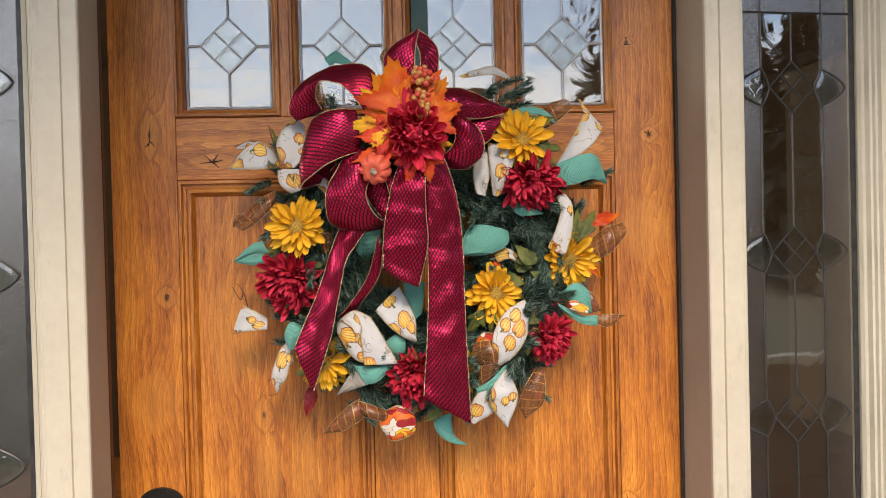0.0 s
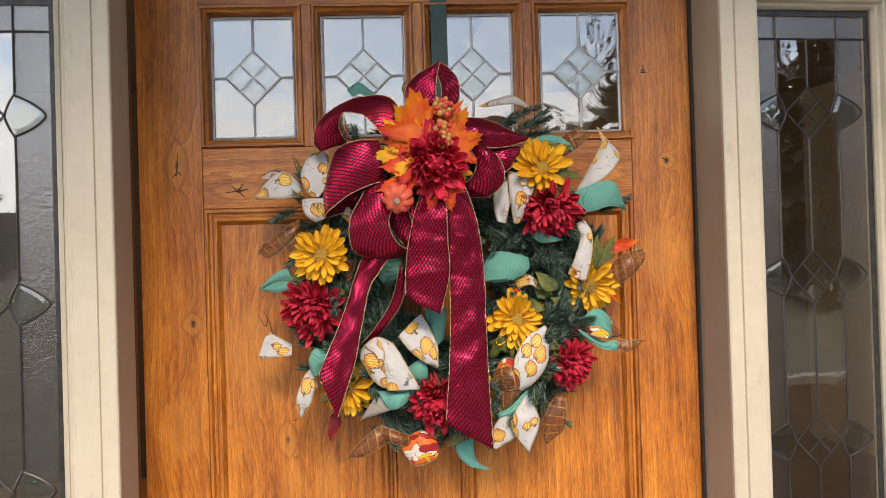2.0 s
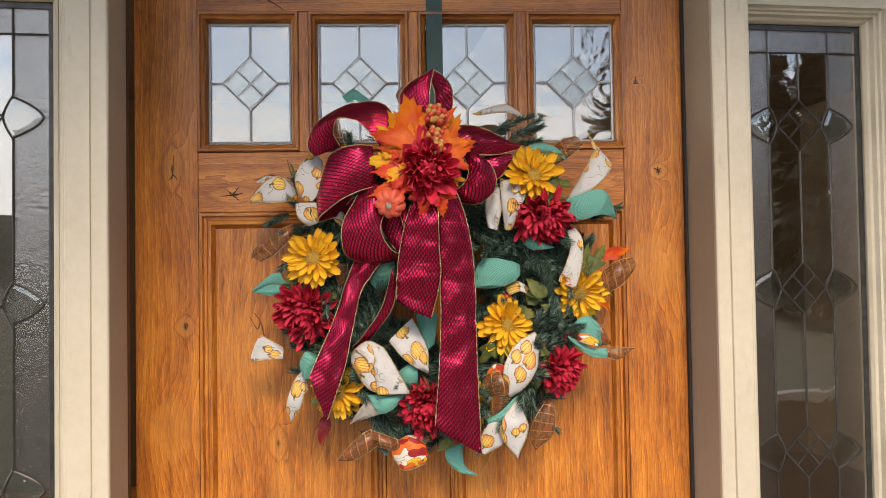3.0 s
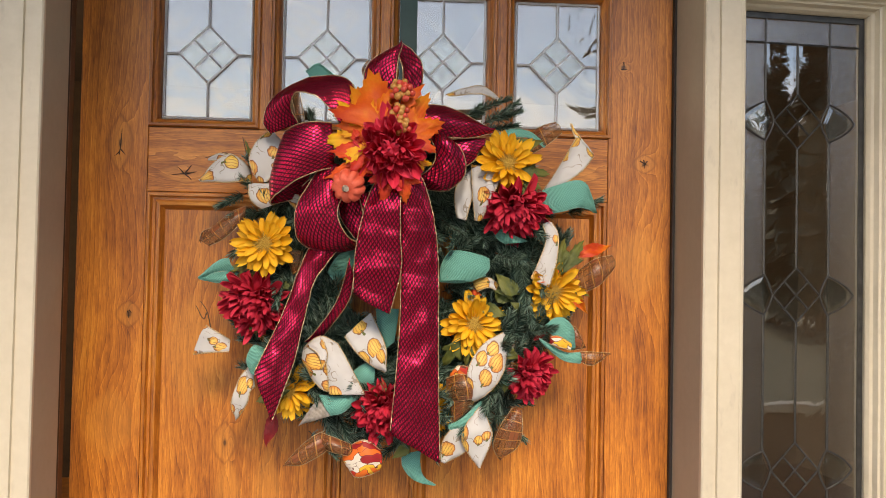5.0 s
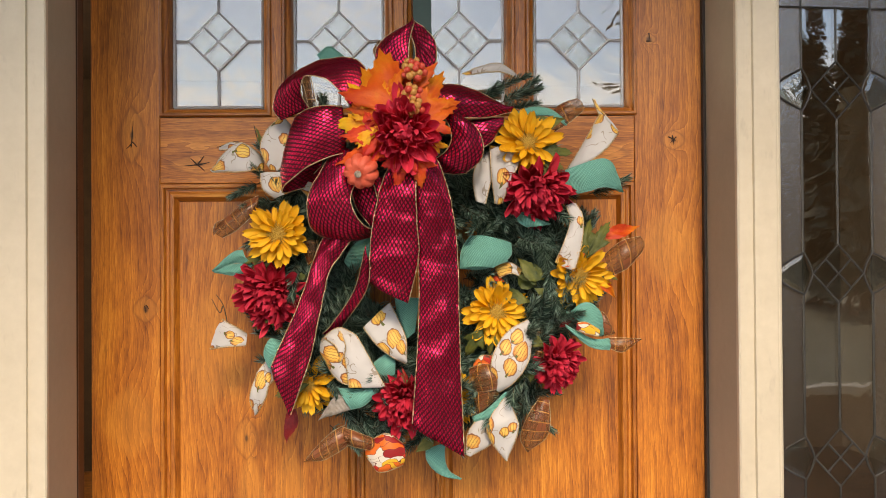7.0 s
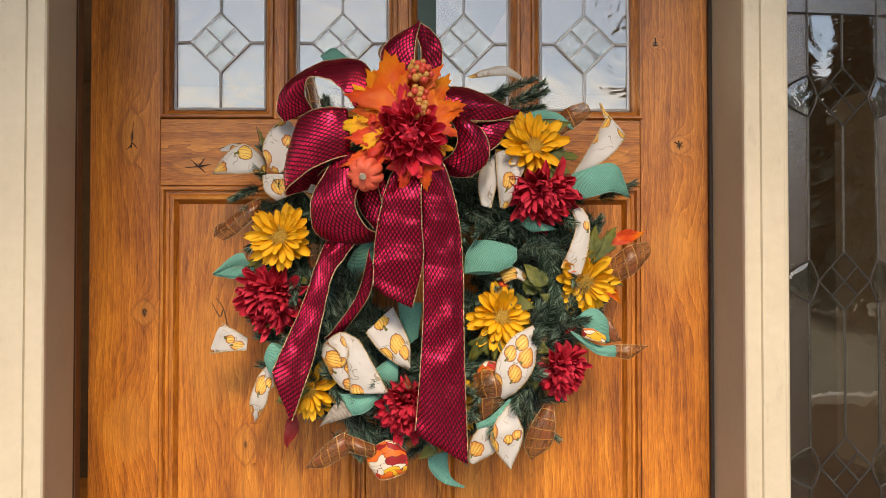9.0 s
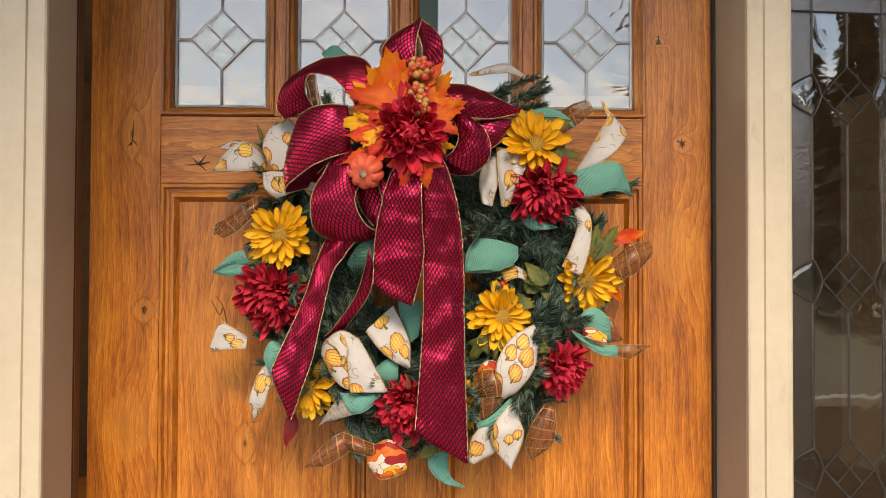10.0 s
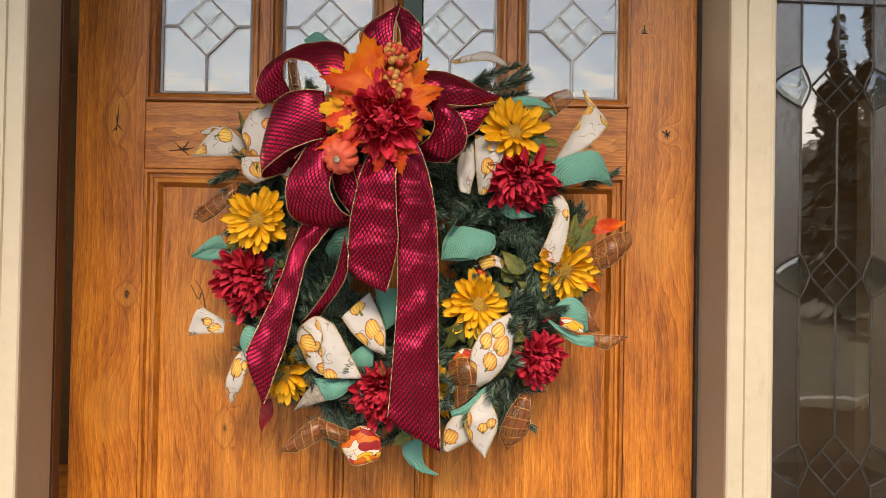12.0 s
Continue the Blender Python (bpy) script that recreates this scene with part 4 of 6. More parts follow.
for i, (az, dist, high) in enumerate(((17, 46, 19), (25, 60, 9), (31, 48, 8), (37.5, 28, 10), (40.5, 24, 11), (43.5, 27, 13), (47, 22, 12), (50, 26, 14), (54, 21, 12), (58, 23, 13), (62, 20, 12), (67, 22, 12), (-33, 55, 10), (-38, 48, 9), (-46, 40, 12))):
    a = radians(az)
    conifer(dist * math.sin(a), -dist * math.cos(a), high, 40 + i, "tall dark evergreen tree across the lawn")


# ---- the wreath's hanger ----
hanger = tagged(new("wreath_hanger"), "dark green metal strap hooked over the door", "hanger")
part("strap", one_box(0.024, 0.051, -0.0026, -0.0008, 1.70, 2.0365, bev=0.0004), STRAP_GREEN, hanger)
part("hook", one_box(0.024, 0.051, -0.0026, 0.047, 2.037, 2.0388, bev=0.0004), STRAP_GREEN, hanger)

# ---- the wreath ----
wreath = tagged(new("wreath"), "autumn wreath of artificial pine, ribbons and flowers hung on the door", "wreath")
CENTRE = Vector((0.036, -0.052, 1.442))
R0 = 0.175
wr = random.Random(11)

bm = bmesh.new()
ring = []
for i in range(56):
    a = 2 * math.pi * i / 56
    c, s = math.cos(a), math.sin(a)
    row = []
    for k in range(10):
        b = 2 * math.pi * k / 10
        r = 0.036 * (1 + 0.25 * noise.noise((c * 5, s * 5, k * 0.7)))
        row.append(bm.verts.new(CENTRE + Vector(((R0 + r * math.cos(b)) * c, r * math.sin(b) * 0.9, (R0 + r * math.cos(b)) * s))))
    ring.append(row)
for i in range(56):
    a, b = ring[i], ring[(i + 1) % 56]
    for k in range(10):
        bm.faces.new((a[k], a[(k + 1) % 10], b[(k + 1) % 10], b[k]))
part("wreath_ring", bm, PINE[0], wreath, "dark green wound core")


def sprig_mesh(seed, length, needles, nlen):
    """A twig with needles standing off all round it, along z."""
    rnd = random.Random(seed)
    vs, fs, mi = [], [], []
    bend = rnd.uniform(-0.02, 0.02)
    for i in range(needles):
        t = (i + rnd.random()) / needles
        a = i * 2.39996 + rnd.uniform(-0.3, 0.3)
        p = Vector((bend * t * t, 0, length * t))
        lean = rnd.uniform(0.70, 1.2) * (1.0 - 0.45 * t)
        d = Vector((math.cos(a) * math.sin(lean), math.sin(a) * math.sin(lean), math.cos(lean)))
        n = nlen * rnd.uniform(0.75, 1.15) * (1 - 0.25 * t)
        s = d.cross(Vector((0.2, 0.3, 0.9))).normalized() * 0.00042
        u = d.cross(s).normalized() * 0.0004
        k = len(vs)
        mid = p + d * n * 0.55
        vs += [p - s, p + s, p + u * 2, mid - s * 1.3, mid + s * 1.3, mid + u * 2, p + d * n + Vector((0, 0, n * 0.08))]
        fs += [(k, k + 1, k + 4, k + 3), (k + 1, k + 2, k + 5, k + 4), (k + 2, k, k + 3, k + 5), (k + 3, k + 4, k + 6), (k + 4, k + 5, k + 6), (k + 5, k + 3, k + 6)]
        c = rnd.choice((0, 0, 1, 2, 2))
        mi += [c] * 6
    bm = tube(bmesh.new(), [(0, 0, -0.01), (bend * 0.3, 0, length * 0.5), (bend, 0, length)], 0.0011, 5, 0.5)
    me = bpy.data.meshes.new("tmp")
    bm.to_mesh(me)
    bm.free()
    k = len(vs)
    vs += [v.co.copy() for v in me.vertices]
    fs += [tuple(k + j for j in p.vertices) for p in me.polygons]
    mi += [3] * len(me.polygons)
    bpy.data.meshes.remove(me)
    out = bpy.data.meshes.new("pine_sprig")
    out.from_pydata([tuple(v) for v in vs], [], fs)
    for mt in (*PINE, BARK):
        out.materials.append(mt)
    out.polygons.foreach_set("material_index", mi)
    return out


def aim(loc, direction, spin=0.0, size=1.0):
    q = Vector(direction).normalized().to_track_quat("Z", "Y").to_matrix().to_4x4()
    return Matrix.Translation(loc) @ q @ Matrix.Rotation(spin, 4, "Z") @ Matrix.Scale(size, 4)


SPRIGS = [sprig_mesh(70 + i, wr.uniform(0.050, 0.075), 230, wr.uniform(0.017, 0.023)) for i in range(7)]


def sprig(loc, direction, size=1.0):
    part("pine_sprig", wr.choice(SPRIGS), None, wreath, m=aim(loc, direction, wr.uniform(0, 6.28), size))


for i in range(400):
    a = 2 * math.pi * (i * 0.618034 % 1.0)
    b = wr.uniform(-1.9, 1.75)
    rad = Vector((math.cos(a), 0, math.sin(a)))
    tan = Vector((-math.sin(a), 0, math.cos(a)))
    out = rad * math.sin(b) + Vector((0, -1, 0)) * math.cos(b)
    p = CENTRE + rad * R0 + out * wr.uniform(0.025, 0.05)
    if p.y > -0.03:
        p.y = -0.03
    d = out * wr.uniform(0.35, 0.75) * (0.65 if out.dot(rad) > 0.5 else 1.0) + tan * wr.choice((-1, 1)) * wr.uniform(0.5, 1.2)
    if out.dot(rad) < -0.3:
        d = out * 0.55 + tan * wr.choice((-1, 1))
    d.y = min(d.y, 0.12)
    sprig(p, d, wr.uniform(0.8, 1.05))
# inner sprigs that close over most of the hole
for i in range(130):
    a = 2 * math.pi * (i * 0.618034 % 1.0)
    r = wr.uniform(0.080, 0.150)
    p = CENTRE + Vector((math.cos(a) * r, wr.uniform(-0.025, 0.015), math.sin(a) * r))
    turn = a + wr.choice((-1, 1)) * wr.uniform(0.9, 2.2)
    sprig(p, (math.cos(turn), wr.uniform(-0.7, -0.1), math.sin(turn)), wr.uniform(0.75, 0.95))
# sprigs that stand out between the ribbons
sprig((0.112, -0.070, 1.676), (0.7, -0.5, 0.35), 0.75)
sprig((0.152, -0.070, 1.680), (0.9, -0.3, 0.5), 0.75)
sprig((-0.102, -0.060, 1.649), (0.05, -0.1, 1), 0.75)
sprig((-0.198, -0.060, 1.566), (-0.9, -0.3, -0.5), 0.75)
sprig((0.277, -0.070, 1.550), (0.9, -0.3, 0.2), 0.75)
sprig((0.213, -0.100, 1.376), (0.5, -0.7, 0.1), 0.75)
sprig((0.126, -0.100, 1.521), (-0.5, -0.7, -0.3), 0.75)
sprig((0.170, -0.110, 1.486), (0.4, -0.8, -0.3), 0.75)
sprig((0.110, -0.100, 1.486), (0.7, -0.5, 0.5), 0.75)
sprig((-0.168, -0.075, 1.564), (-0.5, -0.5, 0.4), 0.75)
sprig((-0.153, -0.070, 1.581), (-0.6, -0.4, 0.7), 0.75)
sprig((-0.174, -0.080, 1.541), (-0.7, -0.5, -0.2), 0.75)
sprig((0.137, -0.062, 1.697), (0.8, -0.4, 0.35), 0.75)
sprig((0.151, -0.075, 1.667), (0.7, -0.5, 0.1), 0.75)
sprig((0.108, -0.075, 1.675), (0.9, -0.5, 0.4), 0.75)
sprig((0.169, -0.060, 1.686), (0.6, -0.3, 0.2), 0.75)
sprig((0.098, -0.075, 1.433), (0.5, -0.6, 0.3), 0.75)
sprig((0.103, -0.075, 1.402), (-0.5, -0.5, 0.5), 0.75)
sprig((0.096, -0.080, 1.336), (-0.4, -0.6, 0.4), 0.75)
sprig((0.115, -0.080, 1.448), (0.3, -0.7, -0.6), 0.75)
sprig((0.112, -0.070, 1.417), (-0.7, -0.4, -0.4), 0.75)
sprig((0.100, -0.075, 1.371), (0.2, -0.5, -0.9), 0.75)
sprig((-0.082, -0.075, 1.386), (0.4, -0.5, 0.6), 0.75)
sprig((-0.071, -0.070, 1.409), (0.2, -0.5, 0.9), 0.75)
sprig((-0.083, -0.070, 1.433), (-0.3, -0.5, 0.8), 0.75)
sprig((-0.012, -0.085, 1.306), (0.5, -0.5, -0.5), 0.75)
sprig((-0.004, -0.080, 1.325), (0.6, -0.4, 0.2), 0.75)
sprig((-0.044, -0.065, 1.386), (-0.8, -0.3, 0.5), 0.75)
sprig((0.100, -0.080, 1.565), (0.3, -0.6, 0.6), 0.75)
sprig((0.092, -0.085, 1.533), (0.4, -0.6, -0.5), 0.75)
sprig((0.149, -0.095, 1.510), (0.7, -0.6, 0.2), 0.75)
sprig((0.195, -0.095, 1.487), (0.5, -0.6, -0.4), 0.75)
sprig((0.134, -0.095, 1.479), (-0.5, -0.6, -0.6), 0.75)
sprig((-0.134, -0.085, 1.356), (-0.3, -0.6, 0.6), 0.75)
sprig((-0.088, -0.085, 1.227), (0.6, -0.5, -0.3), 0.75)
sprig((-0.034, -0.085, 1.226), (0.8, -0.4, 0.3), 0.75)
sprig((0.058, -0.085, 1.226), (0.7, -0.5, -0.4), 0.75)
sprig((0.173, -0.080, 1.255), (0.6, -0.4, -0.5), 0.75)
sprig((0.235, -0.085, 1.387), (0.8, -0.4, 0.1), 0.75)
sprig((0.252, -0.080, 1.495), (0.5, -0.5, 0.6), 0.75)
sprig((-0.050, -0.080, 1.356), (0.5, -0.5, -0.2), 0.75)
sprig((-0.074, -0.080, 1.375), (-0.6, -0.5, 0.4), 0.75)
sprig((-0.005, -0.070, 1.374), (-0.8, -0.3, 0.1), 0.75)
sprig((0.101, -0.070, 1.456), (-0.3, -0.5, 0.7), 0.75)
sprig((0.093, -0.065, 1.401), (0.6, -0.4, 0.1), 0.75)
sprig((-0.052, -0.060, 1.417), (0.3, -0.3, 0.9), 0.75)
sprig((-0.040, -0.060, 1.354), (0.6, -0.4, 0.5), 0.75)
sprig((-0.013, -0.062, 1.346), (-0.3, -0.4, 0.8), 0.75)
sprig((0.096, -0.075, 1.479), (0.5, -0.6, 0.0), 0.75)
sprig((0.112, -0.070, 1.386), (-0.6, -0.4, 0.2), 0.75)


# ---- ribbons ----
def ribbon(name, edge_a, edge_b, material, bulge=0.004, ripple=0.0015, wire=None, label="", seed=0, parent=None, n=28, m=8, thick=0.0005, edge_r=0.00055):
    """A strip of cloth between two smooth edges, swelling across its width; wire: the thread sewn along both edges."""
    a, b = spline(edge_a, n), spline(edge_b, n)
    grid, vs_ = [], [0.0]
    for i in range(n):
        vs_.append(vs_[-1] + ((a[i + 1] + b[i + 1]) / 2 - (a[i] + b[i]) / 2).length)
    for i in range(n + 1):
        run = (a[min(i + 1, n)] + b[min(i + 1, n)] - a[max(i - 1, 0)] - b[max(i - 1, 0)]).normalized()
        across = b[i] - a[i]
        nor = run.cross(across)
        nor = nor.normalized() if nor.length > 1e-6 else Vector((0, -1, 0))
        if nor.y > 0 and bulge != 0 and abs(nor.y) > 0.3:
            nor = -nor
        row = []
        for k in range(m + 1):
            t = k / m
            w = bulge * math.sin(math.pi * t) + ripple * (noise.noise((vs_[i] * 38 + seed * 7.1, t * 2.2, seed)) + 0.5 * noise.noise((vs_[i] * 90, t * 5, seed + 3)))
            row.append((a[i].lerp(b[i], t) + nor * w, nor))
        grid.append(row)
    verts, faces = [], []
    for sgn in (1, -1):
        for row in grid:
            for p, nor in row:
                verts.append(p + nor * thick * sgn)
    W = m + 1
    off = (n + 1) * W
    for i in range(n):
        for k in range(m):
            q = (i * W + k, i * W + k + 1, (i + 1) * W + k + 1, (i + 1) * W + k)
            faces.append(q)
            faces.append(tuple(off + j for j in q[::-1]))
    edge = [k for k in range(W)] + [i * W + m for i in range(1, n + 1)] + [n * W + k for k in range(m - 1, -1, -1)] + [i * W for i in range(n - 1, 0, -1)]
    for j in range(len(edge)):
        p, q = edge[j], edge[(j + 1) % len(edge)]
        faces.append((q, p, off + p, off + q))
    me = bpy.data.meshes.new(name)
    me.from_pydata([tuple(v) for v in verts], [], faces)
    me.materials.append(material)
    lay = me.uv_layers.new(name="UVMap")
    width = [(b[i] - a[i]).length for i in range(n + 1)]
    full = max(width)
    for lp in me.loops:
        j = lp.vertex_index % off
        i, k = divmod(j, W)
        lay.data[lp.index].uv = ((k / m - 0.5) * (0.35 * full + 0.65 * width[i]) + seed * 0.313, vs_[i] + seed * 0.171)
    me.polygons.foreach_set("use_smooth", [True] * len(me.polygons))
    ob = part(name, me, None, parent or wreath, label)
    if wire:
        for col in (0, m):
            bm = bmesh.new()
            pts = [grid[i][col][0] for i in range(n + 1)]
            fine = []
            for i in range(n):
                for s in range(3):
                    fine.append(pts[i].lerp(pts[i + 1], s / 3))
            tube(bm, fine, [edge_r * (1 + 0.35 * ((q * 7) % 3 - 1)) for q in range(len(fine))], 5)
            part("gold_edge" if wire is GOLD else "edge", bm, wire, ob, "gold wired edge" if wire is GOLD else "", True)
    return ob


def satin(edge_a, edge_b, seed, bulge=0.005, ripple=0.002, name="bow_loop"):
    return ribbon(name, edge_a, edge_b, SATIN, bulge, ripple, GOLD, "burgundy diamond-lattice satin ribbon", seed, n=40, m=12, edge_r=0.00085)


# upper left loop, open towards the viewer
satin([(-0.024, -0.163, 1.685), (-0.045, -0.154, 1.718), (-0.086, -0.145, 1.723), (-0.125, -0.136, 1.710), (-0.152, -0.132, 1.686), (-0.160, -0.128, 1.661), (-0.151, -0.123, 1.646)],
      [(-0.051, -0.172, 1.651), (-0.063, -0.172, 1.670), (-0.081, -0.167, 1.689), (-0.100, -0.163, 1.696), (-0.114, -0.158, 1.695), (-0.121, -0.145, 1.678), (-0.112, -0.132, 1.661)], 1, 0.003)
# left loop
satin([(-0.062, -0.180, 1.653), (-0.084, -0.187, 1.653), (-0.107, -0.183, 1.649), (-0.126, -0.167, 1.639), (-0.126, -0.141, 1.627), (-0.087, -0.132, 1.618)],
      [(-0.058, -0.180, 1.595), (-0.080, -0.187, 1.588), (-0.106, -0.187, 1.576), (-0.133, -0.176, 1.557), (-0.142, -0.150, 1.547), (-0.105, -0.132, 1.559)], 2, 0.006)
# lower left loop: out over the front and back under itself
satin([(-0.072, -0.172, 1.603), (-0.090, -0.179, 1.572), (-0.105, -0.180, 1.543), (-0.107, -0.176, 1.516), (-0.100, -0.165, 1.494), (-0.070, -0.150, 1.485), (-0.031, -0.141, 1.491)],
      [(-0.026, -0.178, 1.588), (-0.042, -0.187, 1.562), (-0.051, -0.190, 1.539), (-0.048, -0.190, 1.521), (-0.036, -0.183, 1.503), (-0.024, -0.167, 1.499), (-0.016, -0.145, 1.510)], 3, 0.008)
satin([(-0.026, -0.172, 1.563), (-0.020, -0.174, 1.541), (-0.016, -0.172, 1.520), (-0.021, -0.164, 1.500)], [(-0.008, -0.167, 1.564), (-0.005, -0.164, 1.542), (-0.007, -0.160, 1.520), (-0.018, -0.158, 1.496)], 4, 0.003, 0.001)
satin([(-0.055, -0.158, 1.556), (-0.048, -0.155, 1.528), (-0.030, -0.155, 1.503)], [(-0.021, -0.158, 1.564), (-0.014, -0.157, 1.531), (-0.016, -0.157, 1.503)], 34, 0.002, 0.001)
satin([(-0.101, -0.163, 1.570), (-0.090, -0.165, 1.580), (-0.072, -0.165, 1.588)], [(-0.075, -0.164, 1.556), (-0.058, -0.167, 1.564), (-0.037, -0.167, 1.568)], 24, 0.003)
# top loop
satin([(-0.020, -0.145, 1.700), (-0.022, -0.148, 1.729), (-0.009, -0.151, 1.749), (0.016, -0.155, 1.763), (0.028, -0.151, 1.771)], [(0.024, -0.163, 1.693), (0.022, -0.165, 1.712), (0.022, -0.165, 1.732), (0.024, -0.162, 1.749), (0.029, -0.153, 1.768)], 5, 0.006)
satin([(0.028, -0.151, 1.771), (0.042, -0.145, 1.763), (0.055, -0.139, 1.749), (0.057, -0.136, 1.725), (0.052, -0.132, 1.700)], [(0.024, -0.162, 1.751), (0.029, -0.158, 1.734), (0.030, -0.154, 1.717), (0.029, -0.151, 1.703), (0.027, -0.148, 1.689)], 6, -0.006)
# upper right loop
satin([(0.050, -0.158, 1.687), (0.082, -0.151, 1.687), (0.119, -0.143, 1.676), (0.156, -0.132, 1.656)], [(0.052, -0.172, 1.644), (0.081, -0.167, 1.643), (0.118, -0.151, 1.643), (0.156, -0.134, 1.653)], 7, 0.010, 0.003)
satin([(0.097, -0.145, 1.641), (0.121, -0.141, 1.644), (0.147, -0.134, 1.647)], [(0.116, -0.141, 1.604), (0.130, -0.139, 1.614), (0.138, -0.134, 1.627)], 8, 0.004)
# lower right loop
satin([(0.063, -0.167, 1.645), (0.072, -0.176, 1.631), (0.076, -0.176, 1.614), (0.070, -0.172, 1.599), (0.056, -0.167, 1.588)], [(0.090, -0.167, 1.640), (0.107, -0.176, 1.627), (0.116, -0.174, 1.606), (0.113, -0.169, 1.586), (0.096, -0.160, 1.571)], 9, 0.008)
satin([(0.096, -0.160, 1.570), (0.074, -0.155, 1.570), (0.053, -0.151, 1.575)], [(0.063, -0.164, 1.592), (0.055, -0.158, 1.585), (0.045, -0.155, 1.581)], 10, 0.003)
# tails
satin([(0.026, -0.192, 1.600), (0.029, -0.192, 1.559), (0.031, -0.184, 1.505), (0.033, -0.176, 1.456), (0.033, -0.170, 1.392), (0.029, -0.166, 1.321), (0.023, -0.160, 1.244)], [(0.047, -0.184, 1.605), (0.067, -0.182, 1.560), (0.079, -0.178, 1.505), (0.083, -0.172, 1.449), (0.084, -0.168, 1.385), (0.086, -0.164, 1.307), (0.090, -0.160, 1.205)], 11, 0.006, 0.0065, "bow_tail")
satin([(0.010, -0.190, 1.601), (-0.010, -0.188, 1.562), (-0.023, -0.180, 1.512), (-0.029, -0.172, 1.470), (-0.030, -0.164, 1.430)], [(0.029, -0.196, 1.600), (0.031, -0.196, 1.558), (0.031, -0.190, 1.505), (0.033, -0.180, 1.463), (0.019, -0.168, 1.403)], 12, 0.005, 0.0055, "bow_tail")
satin([(-0.085, -0.150, 1.503), (-0.104, -0.156, 1.456), (-0.122, -0.160, 1.402), (-0.139, -0.164, 1.364), (-0.157, -0.166, 1.323)], [(-0.044, -0.160, 1.497), (-0.079, -0.164, 1.449), (-0.094, -0.166, 1.392), (-0.106, -0.166, 1.336), (-0.133, -0.166, 1.259)], 13, 0.006, 0.005, "bow_tail")
satin([(-0.036, -0.150, 1.478), (-0.053, -0.135, 1.419), (-0.084, -0.120, 1.374), (-0.099, -0.110, 1.359)], [(-0.030, -0.150, 1.456), (-0.037, -0.138, 1.419), (-0.062, -0.122, 1.382), (-0.078, -0.110, 1.362)], 14, 0.004, 0.001, "bow_tail")


def teal(a, b, seed, bulge=0.004, material=None, label="teal woven burlap ribbon"):
    return ribbon("ribbon_tail", a, b, material or TEAL, bulge * 0.8, 0.0025, None if material else TEAL_EDGE, label, seed, edge_r=0.0008)


teal([(-0.191, -0.110, 1.453), (-0.217, -0.105, 1.456), (-0.249, -0.095, 1.443)], [(-0.205, -0.112, 1.473), (-0.222, -0.104, 1.469), (-0.248, -0.095, 1.448)], 1, 0.006)
teal([(-0.201, -0.105, 1.441), (-0.222, -0.102, 1.439), (-0.248, -0.095, 1.443)], [(-0.191, -0.110, 1.453), (-0.217, -0.105, 1.454), (-0.248, -0.095, 1.445)], 31, 0.002)
teal([(0.217, -0.110, 1.571), (0.248, -0.118, 1.584), (0.287, -0.112, 1.593), (0.307, -0.095, 1.573), (0.315, -0.085, 1.549)], [(0.243, -0.118, 1.545), (0.260, -0.124, 1.549), (0.282, -0.118, 1.555), (0.299, -0.104, 1.554), (0.313, -0.088, 1.550)], 2, 0.004)
teal([(0.102, -0.110, 1.491), (0.090, -0.118, 1.471), (0.087, -0.122, 1.446)], [(0.157, -0.108, 1.480), (0.155, -0.116, 1.462), (0.131, -0.122, 1.447)], 3, 0.010)
teal([(0.088, -0.118, 1.456), (0.098, -0.112, 1.479), (0.119, -0.108, 1.485)], [(0.088, -0.122, 1.446), (0.121, -0.122, 1.446), (0.153, -0.115, 1.456)], 33, 0.006)
teal([(0.168, -0.095, 1.660), (0.191, -0.098, 1.667), (0.217, -0.095, 1.663), (0.239, -0.090, 1.647)], [(0.175, -0.100, 1.651), (0.195, -0.104, 1.655), (0.217, -0.100, 1.653), (0.237, -0.092, 1.642)], 4, 0.003)
teal([(-0.001, -0.095, 1.406), (0.003, -0.100, 1.380), (0.013, -0.105, 1.349)], [(0.031, -0.095, 1.406), (0.028, -0.098, 1.380), (0.025, -0.102, 1.359)], 5, 0.005)
teal([(-0.155, -0.110, 1.350), (-0.168, -0.116, 1.353), (-0.177, -0.116, 1.335), (-0.171, -0.112, 1.316)], [(-0.148, -0.112, 1.329), (-0.155, -0.118, 1.334), (-0.161, -0.118, 1.326), (-0.163, -0.114, 1.314)], 6, 0.005)
teal([(-0.076, -0.125, 1.288), (-0.046, -0.128, 1.287), (-0.020, -0.124, 1.292)], [(-0.059, -0.130, 1.261), (-0.042, -0.132, 1.266), (-0.023, -0.126, 1.282)], 7, 0.006)
teal([(-0.104, -0.120, 1.244), (-0.087, -0.126, 1.270), (-0.073, -0.126, 1.288)], [(-0.097, -0.122, 1.248), (-0.072, -0.128, 1.256), (-0.053, -0.128, 1.262)], 8, 0.003, GREY_BURLAP, "grey reverse of a burlap ribbon")
teal([(-0.030, -0.108, 1.319), (-0.014, -0.112, 1.330), (-0.001, -0.110, 1.332)], [(-0.027, -0.112, 1.301), (-0.012, -0.114, 1.301), (-0.001, -0.112, 1.305)], 9, 0.005)
teal([(0.040, -0.105, 1.202), (0.042, -0.108, 1.185), (0.059, -0.108, 1.168), (0.086, -0.108, 1.161)], [(0.066, -0.105, 1.209), (0.065, -0.112, 1.193), (0.070, -0.112, 1.174), (0.088, -0.108, 1.162)], 10, 0.004)
